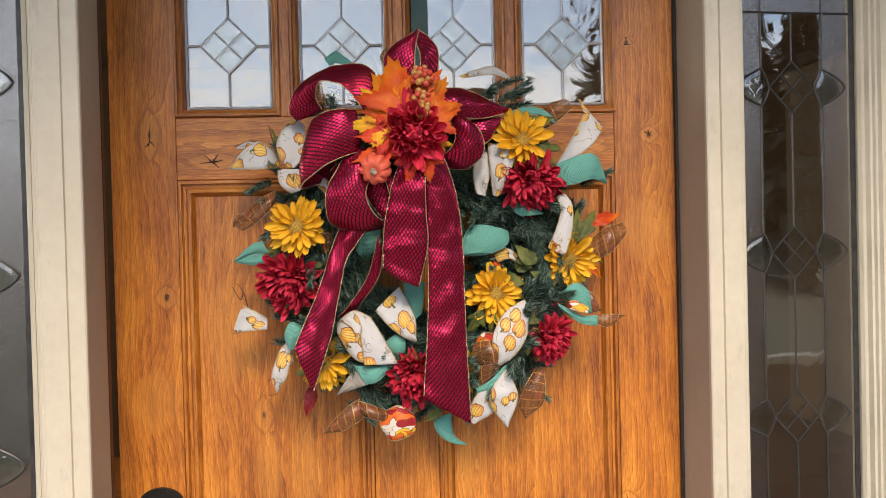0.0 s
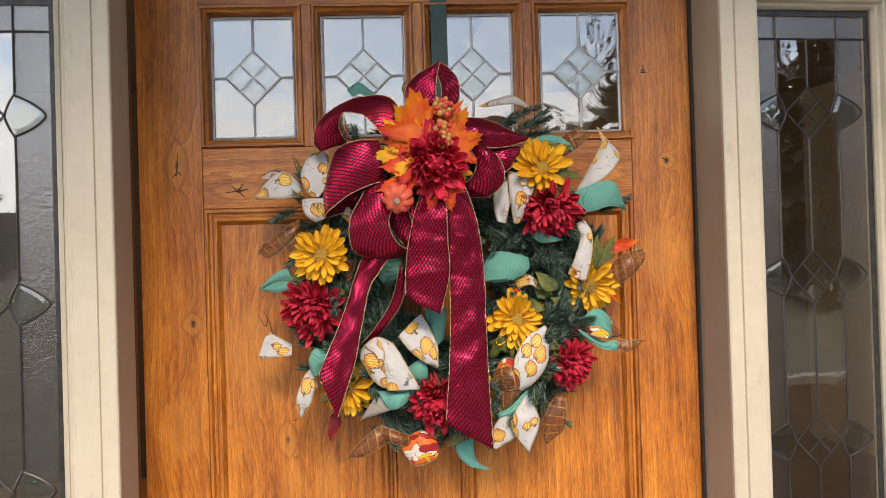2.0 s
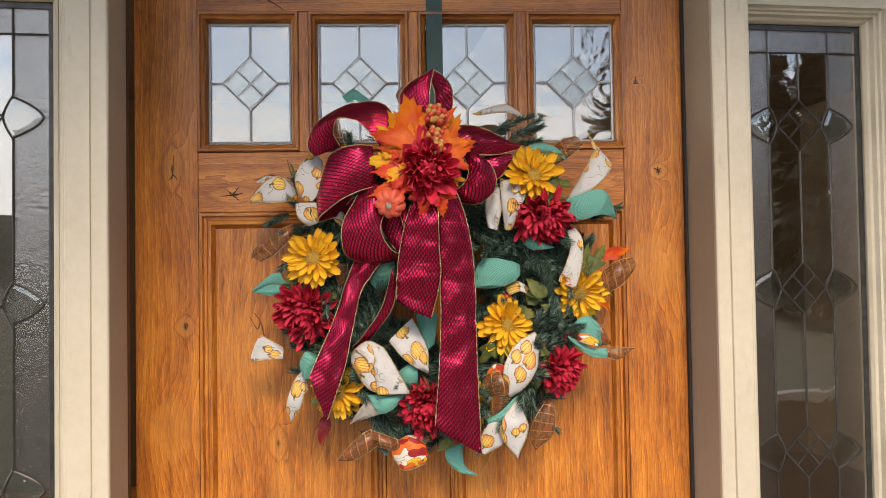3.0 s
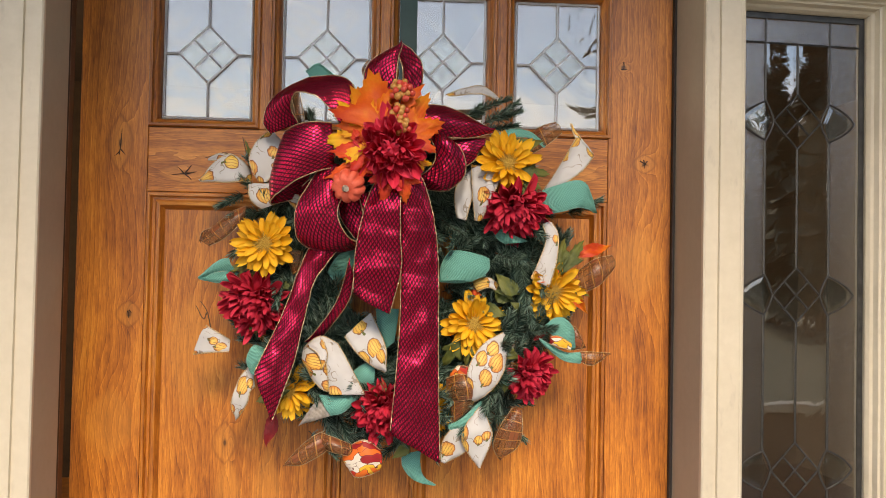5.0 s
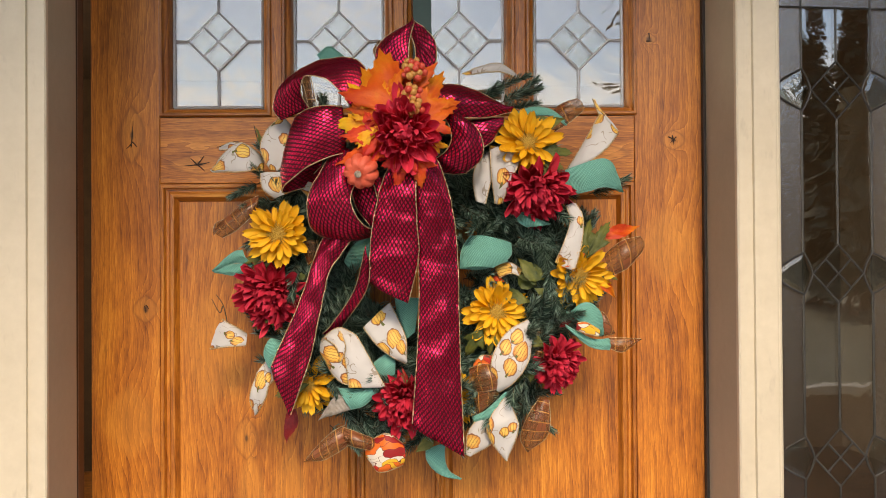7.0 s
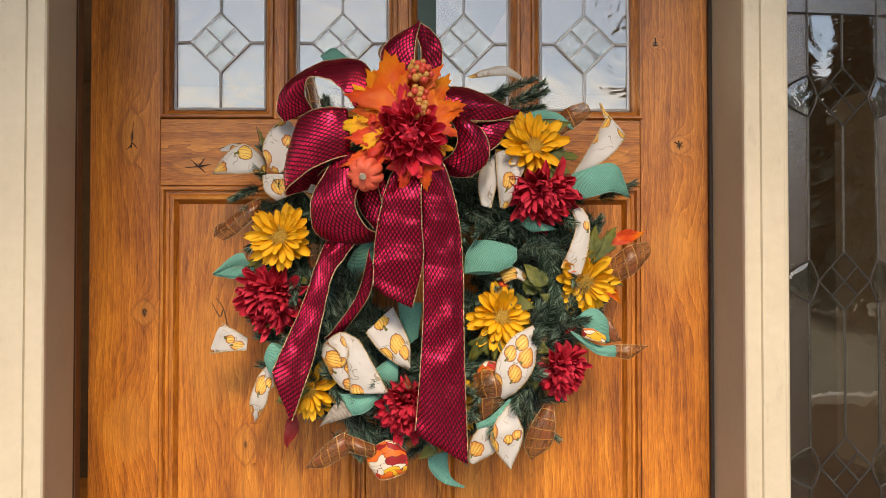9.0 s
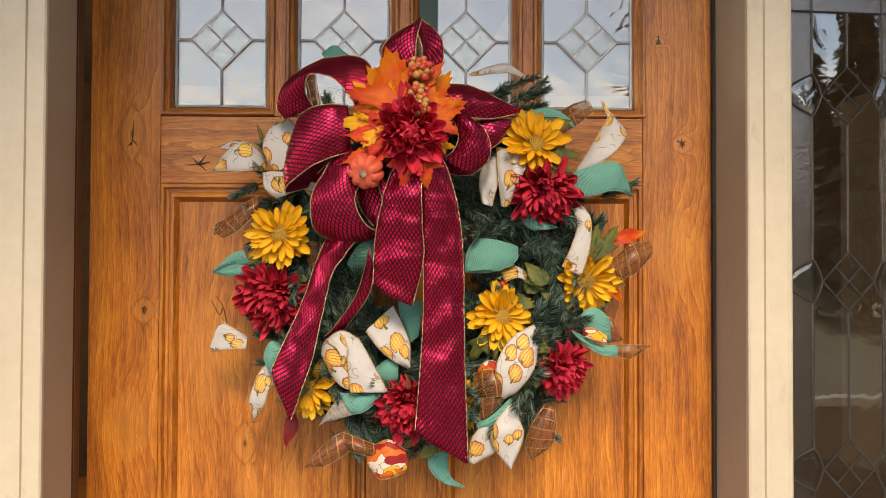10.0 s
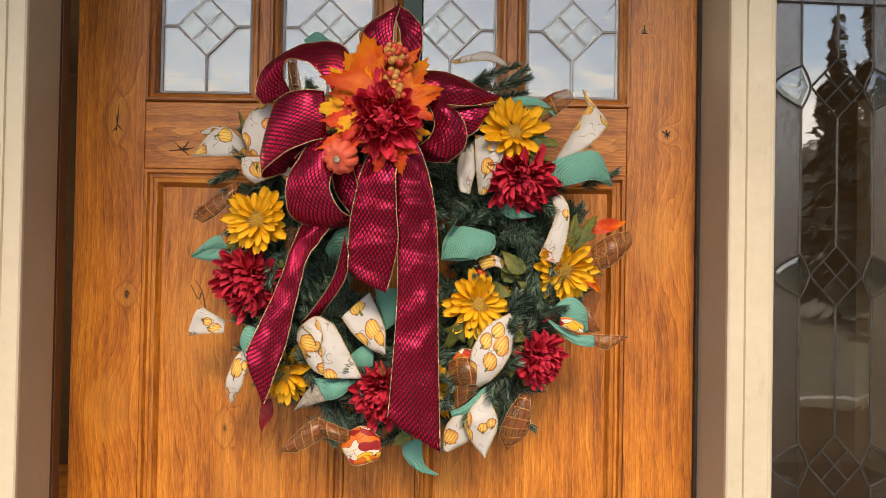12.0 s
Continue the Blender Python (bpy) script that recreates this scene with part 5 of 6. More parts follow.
teal([(0.235, -0.115, 1.380), (0.247, -0.120, 1.396), (0.263, -0.118, 1.398), (0.278, -0.112, 1.384), (0.283, -0.105, 1.358)], [(0.231, -0.112, 1.387), (0.243, -0.124, 1.378), (0.257, -0.124, 1.367), (0.267, -0.120, 1.361), (0.278, -0.106, 1.353)], 11, 0.004)
teal([(0.229, -0.118, 1.370), (0.246, -0.124, 1.360), (0.266, -0.120, 1.350), (0.290, -0.108, 1.349)], [(0.232, -0.118, 1.365), (0.250, -0.124, 1.348), (0.267, -0.120, 1.338), (0.290, -0.108, 1.334)], 12, 0.003)
teal([(0.102, -0.118, 1.246), (0.122, -0.122, 1.257), (0.148, -0.120, 1.281)], [(0.106, -0.118, 1.239), (0.127, -0.124, 1.249), (0.150, -0.120, 1.273)], 13, 0.002)
teal([(-0.071, -0.090, 1.456), (-0.056, -0.095, 1.480), (-0.033, -0.095, 1.490)], [(-0.057, -0.095, 1.441), (-0.043, -0.100, 1.456), (-0.032, -0.100, 1.471)], 14, 0.004)
teal([(-0.114, -0.040, 1.754), (-0.095, -0.040, 1.767), (-0.071, -0.040, 1.749)], [(-0.106, -0.045, 1.743), (-0.093, -0.048, 1.748), (-0.077, -0.045, 1.739)], 15, 0.006)
teal([(0.158, -0.110, 1.524), (0.169, -0.118, 1.507), (0.180, -0.118, 1.501)], [(0.166, -0.112, 1.530), (0.188, -0.120, 1.514), (0.211, -0.114, 1.505)], 16, 0.005)


def printed(a, b, seed, bulge=0.004, material=None, label="white ribbon printed with little pumpkins"):
    return ribbon("ribbon_loop", a, b, material or PUMPKIN_PRINT, bulge * 0.45, 0.0032, GOLD, label, seed, edge_r=0.0010)


printed([(-0.184, -0.080, 1.598), (-0.195, -0.090, 1.612), (-0.215, -0.092, 1.621), (-0.238, -0.085, 1.605), (-0.257, -0.075, 1.584)], [(-0.182, -0.090, 1.583), (-0.194, -0.098, 1.582), (-0.213, -0.098, 1.580), (-0.233, -0.092, 1.581), (-0.255, -0.078, 1.582)], 41, 0.006)
printed([(-0.242, -0.082, 1.616), (-0.229, -0.084, 1.622), (-0.215, -0.090, 1.620)], [(-0.245, -0.082, 1.613), (-0.228, -0.088, 1.612), (-0.210, -0.094, 1.608)], 31, 0.002)
printed([(-0.158, -0.085, 1.656), (-0.173, -0.098, 1.640), (-0.182, -0.105, 1.616), (-0.176, -0.110, 1.595), (-0.167, -0.108, 1.581)], [(-0.142, -0.090, 1.644), (-0.142, -0.102, 1.622), (-0.143, -0.108, 1.606), (-0.147, -0.112, 1.592), (-0.156, -0.112, 1.580)], 45, 0.006)
printed([(-0.181, -0.112, 1.577), (-0.177, -0.118, 1.556), (-0.161, -0.118, 1.542)], [(-0.148, -0.118, 1.577), (-0.142, -0.122, 1.563), (-0.136, -0.120, 1.551)], 3, 0.006)
printed([(-0.135, -0.130, 1.572), (-0.124, -0.134, 1.555), (-0.111, -0.130, 1.540)], [(-0.119, -0.132, 1.578), (-0.111, -0.136, 1.564), (-0.104, -0.132, 1.553)], 4, 0.004)
printed([(-0.206, -0.085, 1.358), (-0.223, -0.090, 1.369), (-0.241, -0.085, 1.378)], [(-0.206, -0.092, 1.342), (-0.228, -0.094, 1.341), (-0.258, -0.085, 1.337)], 5, 0.007)
printed([(-0.173, -0.095, 1.327), (-0.190, -0.100, 1.304), (-0.199, -0.098, 1.273), (-0.195, -0.090, 1.248)], [(-0.167, -0.100, 1.295), (-0.172, -0.106, 1.289), (-0.178, -0.104, 1.270), (-0.193, -0.090, 1.247)], 6, 0.005)
printed([(-0.098, -0.125, 1.351), (-0.086, -0.132, 1.364), (-0.071, -0.132, 1.369), (-0.052, -0.128, 1.359)], [(-0.098, -0.125, 1.331), (-0.082, -0.135, 1.308), (-0.066, -0.138, 1.296), (-0.046, -0.134, 1.295)], 7, 0.008)
printed([(-0.073, -0.136, 1.361), (-0.065, -0.142, 1.333), (-0.060, -0.140, 1.291)], [(-0.052, -0.130, 1.360), (-0.034, -0.138, 1.331), (-0.013, -0.136, 1.291)], 27, 0.007)
printed([(-0.094, -0.130, 1.355), (-0.077, -0.142, 1.346), (-0.070, -0.142, 1.330)], [(-0.072, -0.134, 1.365), (-0.064, -0.144, 1.346), (-0.070, -0.142, 1.325)], 37, 0.006)
printed([(-0.043, -0.118, 1.368), (-0.026, -0.126, 1.347), (-0.007, -0.126, 1.331), (0.014, -0.120, 1.319)], [(-0.008, -0.105, 1.400), (0.003, -0.118, 1.380), (0.014, -0.124, 1.354), (0.015, -0.120, 1.326)], 8, 0.007)
printed([(0.178, -0.120, 1.377), (0.151, -0.130, 1.363), (0.133, -0.134, 1.339), (0.127, -0.134, 1.317), (0.131, -0.128, 1.292)], [(0.183, -0.122, 1.345), (0.177, -0.134, 1.324), (0.165, -0.136, 1.304), (0.152, -0.132, 1.290), (0.138, -0.126, 1.280)], 9, 0.008)
printed([(0.148, -0.120, 1.275), (0.128, -0.128, 1.251), (0.122, -0.128, 1.226), (0.148, -0.118, 1.186)], [(0.148, -0.120, 1.275), (0.159, -0.128, 1.251), (0.163, -0.128, 1.231), (0.148, -0.118, 1.186)], 10, 0.006)
printed([(0.127, -0.112, 1.255), (0.108, -0.118, 1.242), (0.096, -0.118, 1.224), (0.094, -0.112, 1.196)], [(0.132, -0.112, 1.250), (0.131, -0.120, 1.232), (0.128, -0.118, 1.211), (0.100, -0.112, 1.193)], 11, 0.005)
printed([(0.226, -0.095, 1.570), (0.241, -0.105, 1.589), (0.259, -0.108, 1.619), (0.282, -0.098, 1.657)], [(0.248, -0.100, 1.577), (0.267, -0.116, 1.592), (0.288, -0.118, 1.608), (0.306, -0.104, 1.630)], 47, 0.009)
printed([(0.274, -0.088, 1.679), (0.279, -0.092, 1.664), (0.284, -0.098, 1.654)], [(0.277, -0.088, 1.677), (0.289, -0.094, 1.658), (0.306, -0.102, 1.632)], 32, 0.002)
printed([(0.110, -0.112, 1.592), (0.106, -0.122, 1.562), (0.110, -0.122, 1.536)], [(0.132, -0.118, 1.606), (0.129, -0.130, 1.567), (0.122, -0.126, 1.532)], 13, 0.006)
printed([(0.128, -0.126, 1.611), (0.130, -0.132, 1.567), (0.135, -0.126, 1.532)], [(0.173, -0.130, 1.601), (0.156, -0.138, 1.563), (0.143, -0.128, 1.532)], 23, 0.008)
printed([(0.231, -0.118, 1.530), (0.235, -0.126, 1.508), (0.225, -0.130, 1.478), (0.214, -0.128, 1.453)], [(0.244, -0.118, 1.533), (0.252, -0.126, 1.514), (0.249, -0.132, 1.478), (0.239, -0.130, 1.441)], 14, 0.006)
printed([(0.095, -0.062, 1.720), (0.122, -0.066, 1.732), (0.152, -0.064, 1.734), (0.174, -0.058, 1.718)], [(0.103, -0.066, 1.718), (0.125, -0.072, 1.721), (0.149, -0.070, 1.723), (0.172, -0.060, 1.715)], 15, 0.004)
printed([(0.142, -0.100, 1.433), (0.159, -0.108, 1.439), (0.176, -0.106, 1.430)], [(0.135, -0.100, 1.450), (0.157, -0.106, 1.453), (0.175, -0.104, 1.442)], 16, 0.004)
printed([(0.243, -0.128, 1.373), (0.256, -0.130, 1.373), (0.273, -0.126, 1.363)], [(0.242, -0.126, 1.363), (0.254, -0.132, 1.359), (0.272, -0.126, 1.354)], 17, 0.004, BRIGHT_PRINT, "white ribbon printed with bright autumn leaves")
printed([(-0.039, -0.100, 1.207), (-0.026, -0.112, 1.220), (-0.010, -0.118, 1.225), (0.010, -0.112, 1.210)], [(-0.033, -0.106, 1.180), (-0.022, -0.116, 1.174), (-0.005, -0.120, 1.178), (0.009, -0.112, 1.182)], 18, 0.016, BRIGHT_PRINT, "white ribbon printed with bright autumn leaves")
printed([(0.105, -0.110, 1.318), (0.118, -0.114, 1.329), (0.139, -0.112, 1.324)], [(0.107, -0.110, 1.304), (0.123, -0.116, 1.311), (0.139, -0.114, 1.308)], 19, 0.004, BRIGHT_PRINT, "white ribbon printed with bright autumn leaves")


def sheer(a, b, seed, bulge=0.005):
    return ribbon("sheer_ribbon", a, b, PLAID, bulge, 0.0015, GOLD, "sheer brown plaid ribbon", seed, n=20)


sheer([(-0.188, -0.090, 1.548), (-0.207, -0.096, 1.538), (-0.232, -0.092, 1.518), (-0.253, -0.082, 1.503)], [(-0.188, -0.096, 1.530), (-0.199, -0.104, 1.515), (-0.216, -0.102, 1.500), (-0.237, -0.090, 1.490)], 1, 0.006)
sheer([(-0.253, -0.082, 1.503), (-0.248, -0.086, 1.511), (-0.232, -0.092, 1.517)], [(-0.252, -0.080, 1.494), (-0.246, -0.084, 1.500), (-0.231, -0.092, 1.506)], 21, 0.002)
sheer([(0.213, -0.080, 1.660), (0.231, -0.088, 1.673), (0.253, -0.086, 1.681)], [(0.221, -0.086, 1.634), (0.242, -0.094, 1.647), (0.263, -0.090, 1.665)], 2, 0.006)
sheer([(0.288, -0.090, 1.464), (0.311, -0.096, 1.482), (0.339, -0.088, 1.489)], [(0.295, -0.094, 1.433), (0.318, -0.100, 1.445), (0.341, -0.090, 1.468)], 3, 0.007)
sheer([(0.195, -0.105, 1.270), (0.177, -0.112, 1.245), (0.168, -0.108, 1.216), (0.176, -0.104, 1.198)], [(0.208, -0.106, 1.266), (0.208, -0.114, 1.239), (0.202, -0.112, 1.216), (0.181, -0.104, 1.198)], 4, 0.005)
sheer([(-0.069, -0.105, 1.235), (-0.085, -0.112, 1.228), (-0.106, -0.106, 1.209), (-0.124, -0.098, 1.187)], [(-0.063, -0.108, 1.209), (-0.080, -0.114, 1.199), (-0.100, -0.108, 1.188), (-0.123, -0.098, 1.185)], 5, 0.006)
sheer([(-0.073, -0.108, 1.233), (-0.055, -0.114, 1.228), (-0.030, -0.110, 1.217)], [(-0.068, -0.110, 1.210), (-0.051, -0.118, 1.207), (-0.031, -0.112, 1.201)], 6, 0.006)
sheer([(0.099, -0.120, 1.312), (0.116, -0.128, 1.319), (0.135, -0.126, 1.316)], [(0.106, -0.124, 1.281), (0.123, -0.132, 1.284), (0.142, -0.128, 1.286)], 7, 0.006)
sheer([(0.106, -0.122, 1.285), (0.123, -0.128, 1.288), (0.138, -0.126, 1.286)], [(0.109, -0.116, 1.249), (0.121, -0.122, 1.260), (0.134, -0.120, 1.272)], 17, 0.003)
sheer([(0.291, -0.095, 1.349), (0.313, -0.098, 1.349), (0.338, -0.092, 1.347)], [(0.290, -0.098, 1.336), (0.310, -0.100, 1.330), (0.337, -0.092, 1.346)], 8, 0.003)
sheer([(0.273, -0.095, 1.387), (0.285, -0.102, 1.383), (0.298, -0.098, 1.357)], [(0.280, -0.098, 1.351), (0.287, -0.104, 1.353), (0.298, -0.098, 1.354)], 9, 0.004)
sheer([(0.185, -0.100, 1.365), (0.190, -0.104, 1.349), (0.185, -0.106, 1.322)], [(0.213, -0.102, 1.362), (0.208, -0.106, 1.341), (0.199, -0.108, 1.321)], 10, 0.004)
sheer([(-0.133, -0.105, 1.483), (-0.123, -0.112, 1.469), (-0.117, -0.112, 1.451)], [(-0.104, -0.108, 1.486), (-0.106, -0.114, 1.471), (-0.111, -0.112, 1.456)], 11, 0.004)
sheer([(-0.135, -0.060, 1.724), (-0.127, -0.068, 1.695), (-0.121, -0.070, 1.671)], [(-0.120, -0.064, 1.722), (-0.114, -0.072, 1.694), (-0.109, -0.074, 1.670)], 12, 0.003)
sheer([(-0.024, -0.120, 1.727), (-0.027, -0.122, 1.740), (-0.018, -0.124, 1.753)], [(-0.012, -0.124, 1.724), (-0.015, -0.126, 1.734), (-0.013, -0.126, 1.746)], 13, 0.002)


# ---- flowers and leaves ----
def petal_mesh(name, material, length, width, cup, curl, seed, rows=6, cols=4, notch=0.0):
    """One cloth petal lying along x, cupped across and curling up (z) at its tip."""
    rnd = random.Random(seed)
    vs, fs, uvs = [], [], []
    for i in range(rows + 1):
        t = i / rows
        w = width * (0.26 + 1.32 * t - 0.30 * t * t) if t < 0.62 else width * (0.963 * math.sqrt(max(0.0, 1 - ((t - 0.62) / 0.40) ** 2)))
        for k in range(cols + 1):
            s = k / cols * 2 - 1
            x = length * (t - (notch * (1 - abs(s)) * t * t if t > 0.9 else 0))
            z = cup * (s * s) * width + curl * length * t * t + 0.04 * width * math.sin(s * 7 + seed) + rnd.uniform(-0.015, 0.015) * width
            vs.append((x, s * w / 2, z))
            uvs.append((k / cols, t))
    W = cols + 1
    for i in range(rows):
        for k in range(cols):
            fs.append((i * W + k, (i + 1) * W + k, (i + 1) * W + k + 1, i * W + k + 1))
    me = bpy.data.meshes.new(name)
    me.from_pydata(vs, [], fs)
    me.materials.append(material)
    lay = me.uv_layers.new(name="UVMap")
    for lp in me.loops:
        lay.data[lp.index].uv = uvs[lp.vertex_index]
    me.polygons.foreach_set("use_smooth", [True] * len(me.polygons))
    return me


SUN_PETALS = [petal_mesh("petal", YELLOW, 1.0, 0.28, 0.38, 0.10 * (i - 1), 5 + i, rows=8, cols=6, notch=0.07) for i in range(4)]
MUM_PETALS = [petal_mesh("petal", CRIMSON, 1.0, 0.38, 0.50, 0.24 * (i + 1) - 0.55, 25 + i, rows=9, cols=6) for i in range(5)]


def disc_mesh(name, r, dome, bumps, material, seed):
    rnd = random.Random(seed)
    bm = bmesh.new()
    bmesh.ops.create_uvsphere(bm, u_segments=18, v_segments=8, radius=r)
    for v in bm.verts:
        v.co.z = v.co.z * dome
    for i in range(bumps):
        a, q = i * 2.39996, math.sqrt((i + 0.5) / bumps)
        p = Vector((r * q * math.cos(a), r * q * math.sin(a), r * dome * math.sqrt(max(0.0, 1 - q * q)) * 0.96))
        h = r * (0.16 + 0.20 * q) * rnd.uniform(0.7, 1.2)
        d = Vector((p.x * 0.7, p.y * 0.7, r * 0.9)).normalized()
        bmesh.ops.create_cone(bm, cap_ends=True, segments=5, radius1=r * 0.055, radius2=r * 0.03, depth=h, matrix=aim(p + d * h * 0.3, d))
    return mesh_of(name, bm, material)


SUN_DISC = disc_mesh("flower_disc", 0.0155, 0.4, 150, DISC, 3)


def sunflower(loc, r, facing, seed):
    rnd = random.Random(seed)
    base = part("sunflower", SUN_DISC, None, wreath, "golden yellow cloth sunflower", m=aim(loc, facing, rnd.uniform(0, 6), r / 0.045))
    for ringno, (count, reach, lift, z) in enumerate(((19, 1.0, 0.05, -0.004), (17, 0.90, 0.22, -0.001), (13, 0.66, 0.42, 0.001))):
        for i in range(count):
            a = 2 * math.pi * (i + 0.5 * ringno + rnd.uniform(-0.28, 0.28)) / count
            s = 0.045 * reach * rnd.uniform(0.78, 1.10) * 0.92
            m = Matrix.Rotation(a, 4, "Z") @ Matrix.Translation((0.005, 0, z)) @ Matrix.Rotation(-(lift + rnd.uniform(-0.28, 0.3)), 4, "Y") @ Matrix.Rotation(rnd.uniform(-0.25, 0.25), 4, "X") @ Matrix.Diagonal((s, s * 1.2, s, 1))
            part("petal", rnd.choice(SUN_PETALS), None, base, m=m)
    return base


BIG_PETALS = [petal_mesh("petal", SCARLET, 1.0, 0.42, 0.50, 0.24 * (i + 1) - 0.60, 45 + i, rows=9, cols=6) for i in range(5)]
MUM_CORE = disc_mesh("flower_core", 0.012, 0.8, 30, CRIMSON, 4)


def mum(loc, r, facing, seed, petals=MUM_PETALS, ragged=1.0, label="deep crimson cloth chrysanthemum"):
    rnd = random.Random(seed)
    base = part("chrysanthemum", MUM_CORE, None, wreath, label, m=aim(loc, facing, rnd.uniform(0, 6), r / 0.045))
    total = 200
    for i in range(total):
        q = (i + 0.5) / total
        a = i * 2.39996 + rnd.uniform(-0.2, 0.2)
        lift = 1.25 - 1.30 * q ** 0.9 + rnd.uniform(-0.24, 0.24) * ragged
        s = 0.045 * (0.52 + 0.42 * q) * rnd.uniform(1 - 0.17 * ragged, 1 + 0.12 * ragged)
        m = Matrix.Rotation(a, 4, "Z") @ Matrix.Translation((0.004 + 0.004 * q, 0, 0.006 - 0.010 * q)) @ Matrix.Rotation(-lift, 4, "Y") @ Matrix.Rotation(rnd.uniform(-0.55, 0.55), 4, "X") @ Matrix.Diagonal((s, s * (1.0 - 0.1 * q), s, 1))
        part("petal", rnd.choice(petals), None, base, m=m)
    return base


def lobed(name, material, lobes, teeth, depth, seed, fold=0.18):
    """A leaf in the xy plane, stalk at the origin, tip along x, of length 1; lobes: (angle, reach) of each point."""
    rnd = random.Random(seed)
    rim = [(-0.02, -0.015)]
    prev = None
    for ang, reach in lobes:
        if prev:
            mid, low = (prev[0] + ang) / 2, min(prev[1], reach) * depth
            rim.append((0.30 + low * math.cos(radians(mid)), low * math.sin(radians(mid))))
        for da, rr in ((-20, 0.56), (-19, 0.70), (-12, 0.70), (-9, 0.84), (-4.5, 0.83), (0, 1.0), (4.5, 0.83), (9, 0.84), (12, 0.70), (19, 0.70), (20, 0.56)) if teeth else ((-16, 0.62), (-8, 0.86), (0, 1.0), (8, 0.86), (16, 0.62)):
            k = rnd.uniform(0.94, 1.06)
            rim.append((0.30 + reach * rr * k * math.cos(radians(ang + da)), reach * rr * k * math.sin(radians(ang + da))))
        prev = (ang, reach)
    rim.append((-0.02, 0.015))
    bm = bmesh.new()
    lay = bm.loops.layers.uv.new("UVMap")

    def high(x, y):
        return fold * abs(y) + 0.10 * math.sin(x * 3.0 + seed) * x + 0.05 * noise.noise((x * 4, y * 4, seed)) - 0.10 * x * x

    hub = bm.verts.new((0.30, 0, high(0.30, 0)))
    outer = [bm.verts.new((x, y, high(x, y))) for x, y in rim]
    inner = [bm.verts.new((0.30 + (x - 0.30) * 0.55, y * 0.55, high(0.30 + (x - 0.30) * 0.55, y * 0.55) - 0.012)) for x, y in rim]
    k = len(rim)
    for i in range(k):
        j = (i + 1) % k
        bm.faces.new((hub, inner[i], inner[j]))
        bm.faces.new((inner[i], outer[i], outer[j], inner[j]))
    for f in bm.faces:
        for lp in f.loops:
            lp[lay].uv = (lp.vert.co.x, lp.vert.co.y + seed)
    r = bmesh.ops.extrude_face_region(bm, geom=bm.faces[:])
    for v in r["geom"]:
        if isinstance(v, bmesh.types.BMVert):
            v.co.z -= 0.012
    return mesh_of(name, bm, material, True)


def ovate(name, material, wide, seed, teeth=0.0):
    """A simple pointed leaf of length 1 along x, folded along its rib, with a wavy edge."""
    rows, cols = 12, 6
    vs, fs, uvs = [], [], []
    for i in range(rows + 1):
        t = i / rows
        w = wide * math.sin(math.pi * min(1.0, t ** 0.62)) ** 1.15 * (1 + teeth * (1 if i % 2 else -1)) + 0.004
        for k in range(cols + 1):
            s = k / cols * 2 - 1
            vs.append((t, s * w, 0.22 * abs(s) * w + 0.06 * math.sin(t * 5 + seed) - 0.12 * t * t + 0.03 * math.sin(9 * t + 3 * s + seed)))
            uvs.append((t, s * w + seed))
    W = cols + 1
    for i in range(rows):
        for k in range(cols):
            fs.append((i * W + k, (i + 1) * W + k, (i + 1) * W + k + 1, i * W + k + 1))
    me = bpy.data.meshes.new(name)
    me.from_pydata(vs, [], fs)
    me.materials.append(material)
    lay = me.uv_layers.new(name="UVMap")
    for lp in me.loops:
        lay.data[lp.index].uv = uvs[lp.vertex_index]
    me.polygons.foreach_set("use_smooth", [True] * len(me.polygons))
    return me


MAPLE_LOBES = ((-125, 0.36), (-62, 0.56), (0, 0.72), (62, 0.56), (125, 0.36))
LEAF = {
    "orange": [lobed("maple_leaf", MAPLE, MAPLE_LOBES, True, 0.66, s) for s in (1, 2)],
    "yellow": [lobed("maple_leaf", MAPLE_YELLOW, MAPLE_LOBES, True, 0.66, s) for s in (3, 4)],
    "red": [lobed("maple_leaf", MAPLE_RED, MAPLE_LOBES, True, 0.66, s) for s in (5, 6)],
    "olive": [lobed("leaf", OLIVE, ((-58, 0.46), (0, 0.72), (58, 0.46)), True, 0.72, s) for s in (7, 8)] + [ovate("leaf", OLIVE, 0.34, 9, 0.06)],
    "crimson": [ovate("leaf", RED_LEAF, 0.26, s, 0.04) for s in (10, 11)],
    "flame": [ovate("leaf", MAPLE, 0.28, s, 0.05) for s in (12, 13)],
}
LEAF_WORDS = {"orange": "bright orange cloth maple leaf", "yellow": "golden yellow cloth maple leaf", "red": "red-orange cloth maple leaf", "olive": "olive green cloth leaf", "crimson": "dark red cloth leaf", "flame": "orange cloth leaf"}
lr = random.Random(5)


def leaf(kind, root, tip, wide=1.0, lean=0.0):
    """A leaf from its stalk at root to its tip, facing the viewer, tilted sideways by lean."""
    root, tip = Vector(root), Vector(tip)
    x = tip - root
    size = x.length
    x.normalize()
    up = Vector((lean, -1, 0.25))
    y = up.cross(x).normalized()
    z = x.cross(y)
    m = Matrix((x, y, z)).transposed().to_4x4()
    me = lr.choice(LEAF[kind])
    return part(me.name.split(".")[0], me, None, wreath, LEAF_WORDS[kind], m=Matrix.Translation(root) @ m @ Matrix.Diagonal((size, size * wide, size, 1)))


sunflower((-0.152, -0.138, 1.494), 0.044, (-0.25, -1, 0.05), 1)
sunflower((0.180, -0.125, 1.613), 0.047, (0.15, -1, 0.25), 2)
sunflower((0.136, -0.112, 1.388), 0.045, (0.1, -1, 0.0), 3)
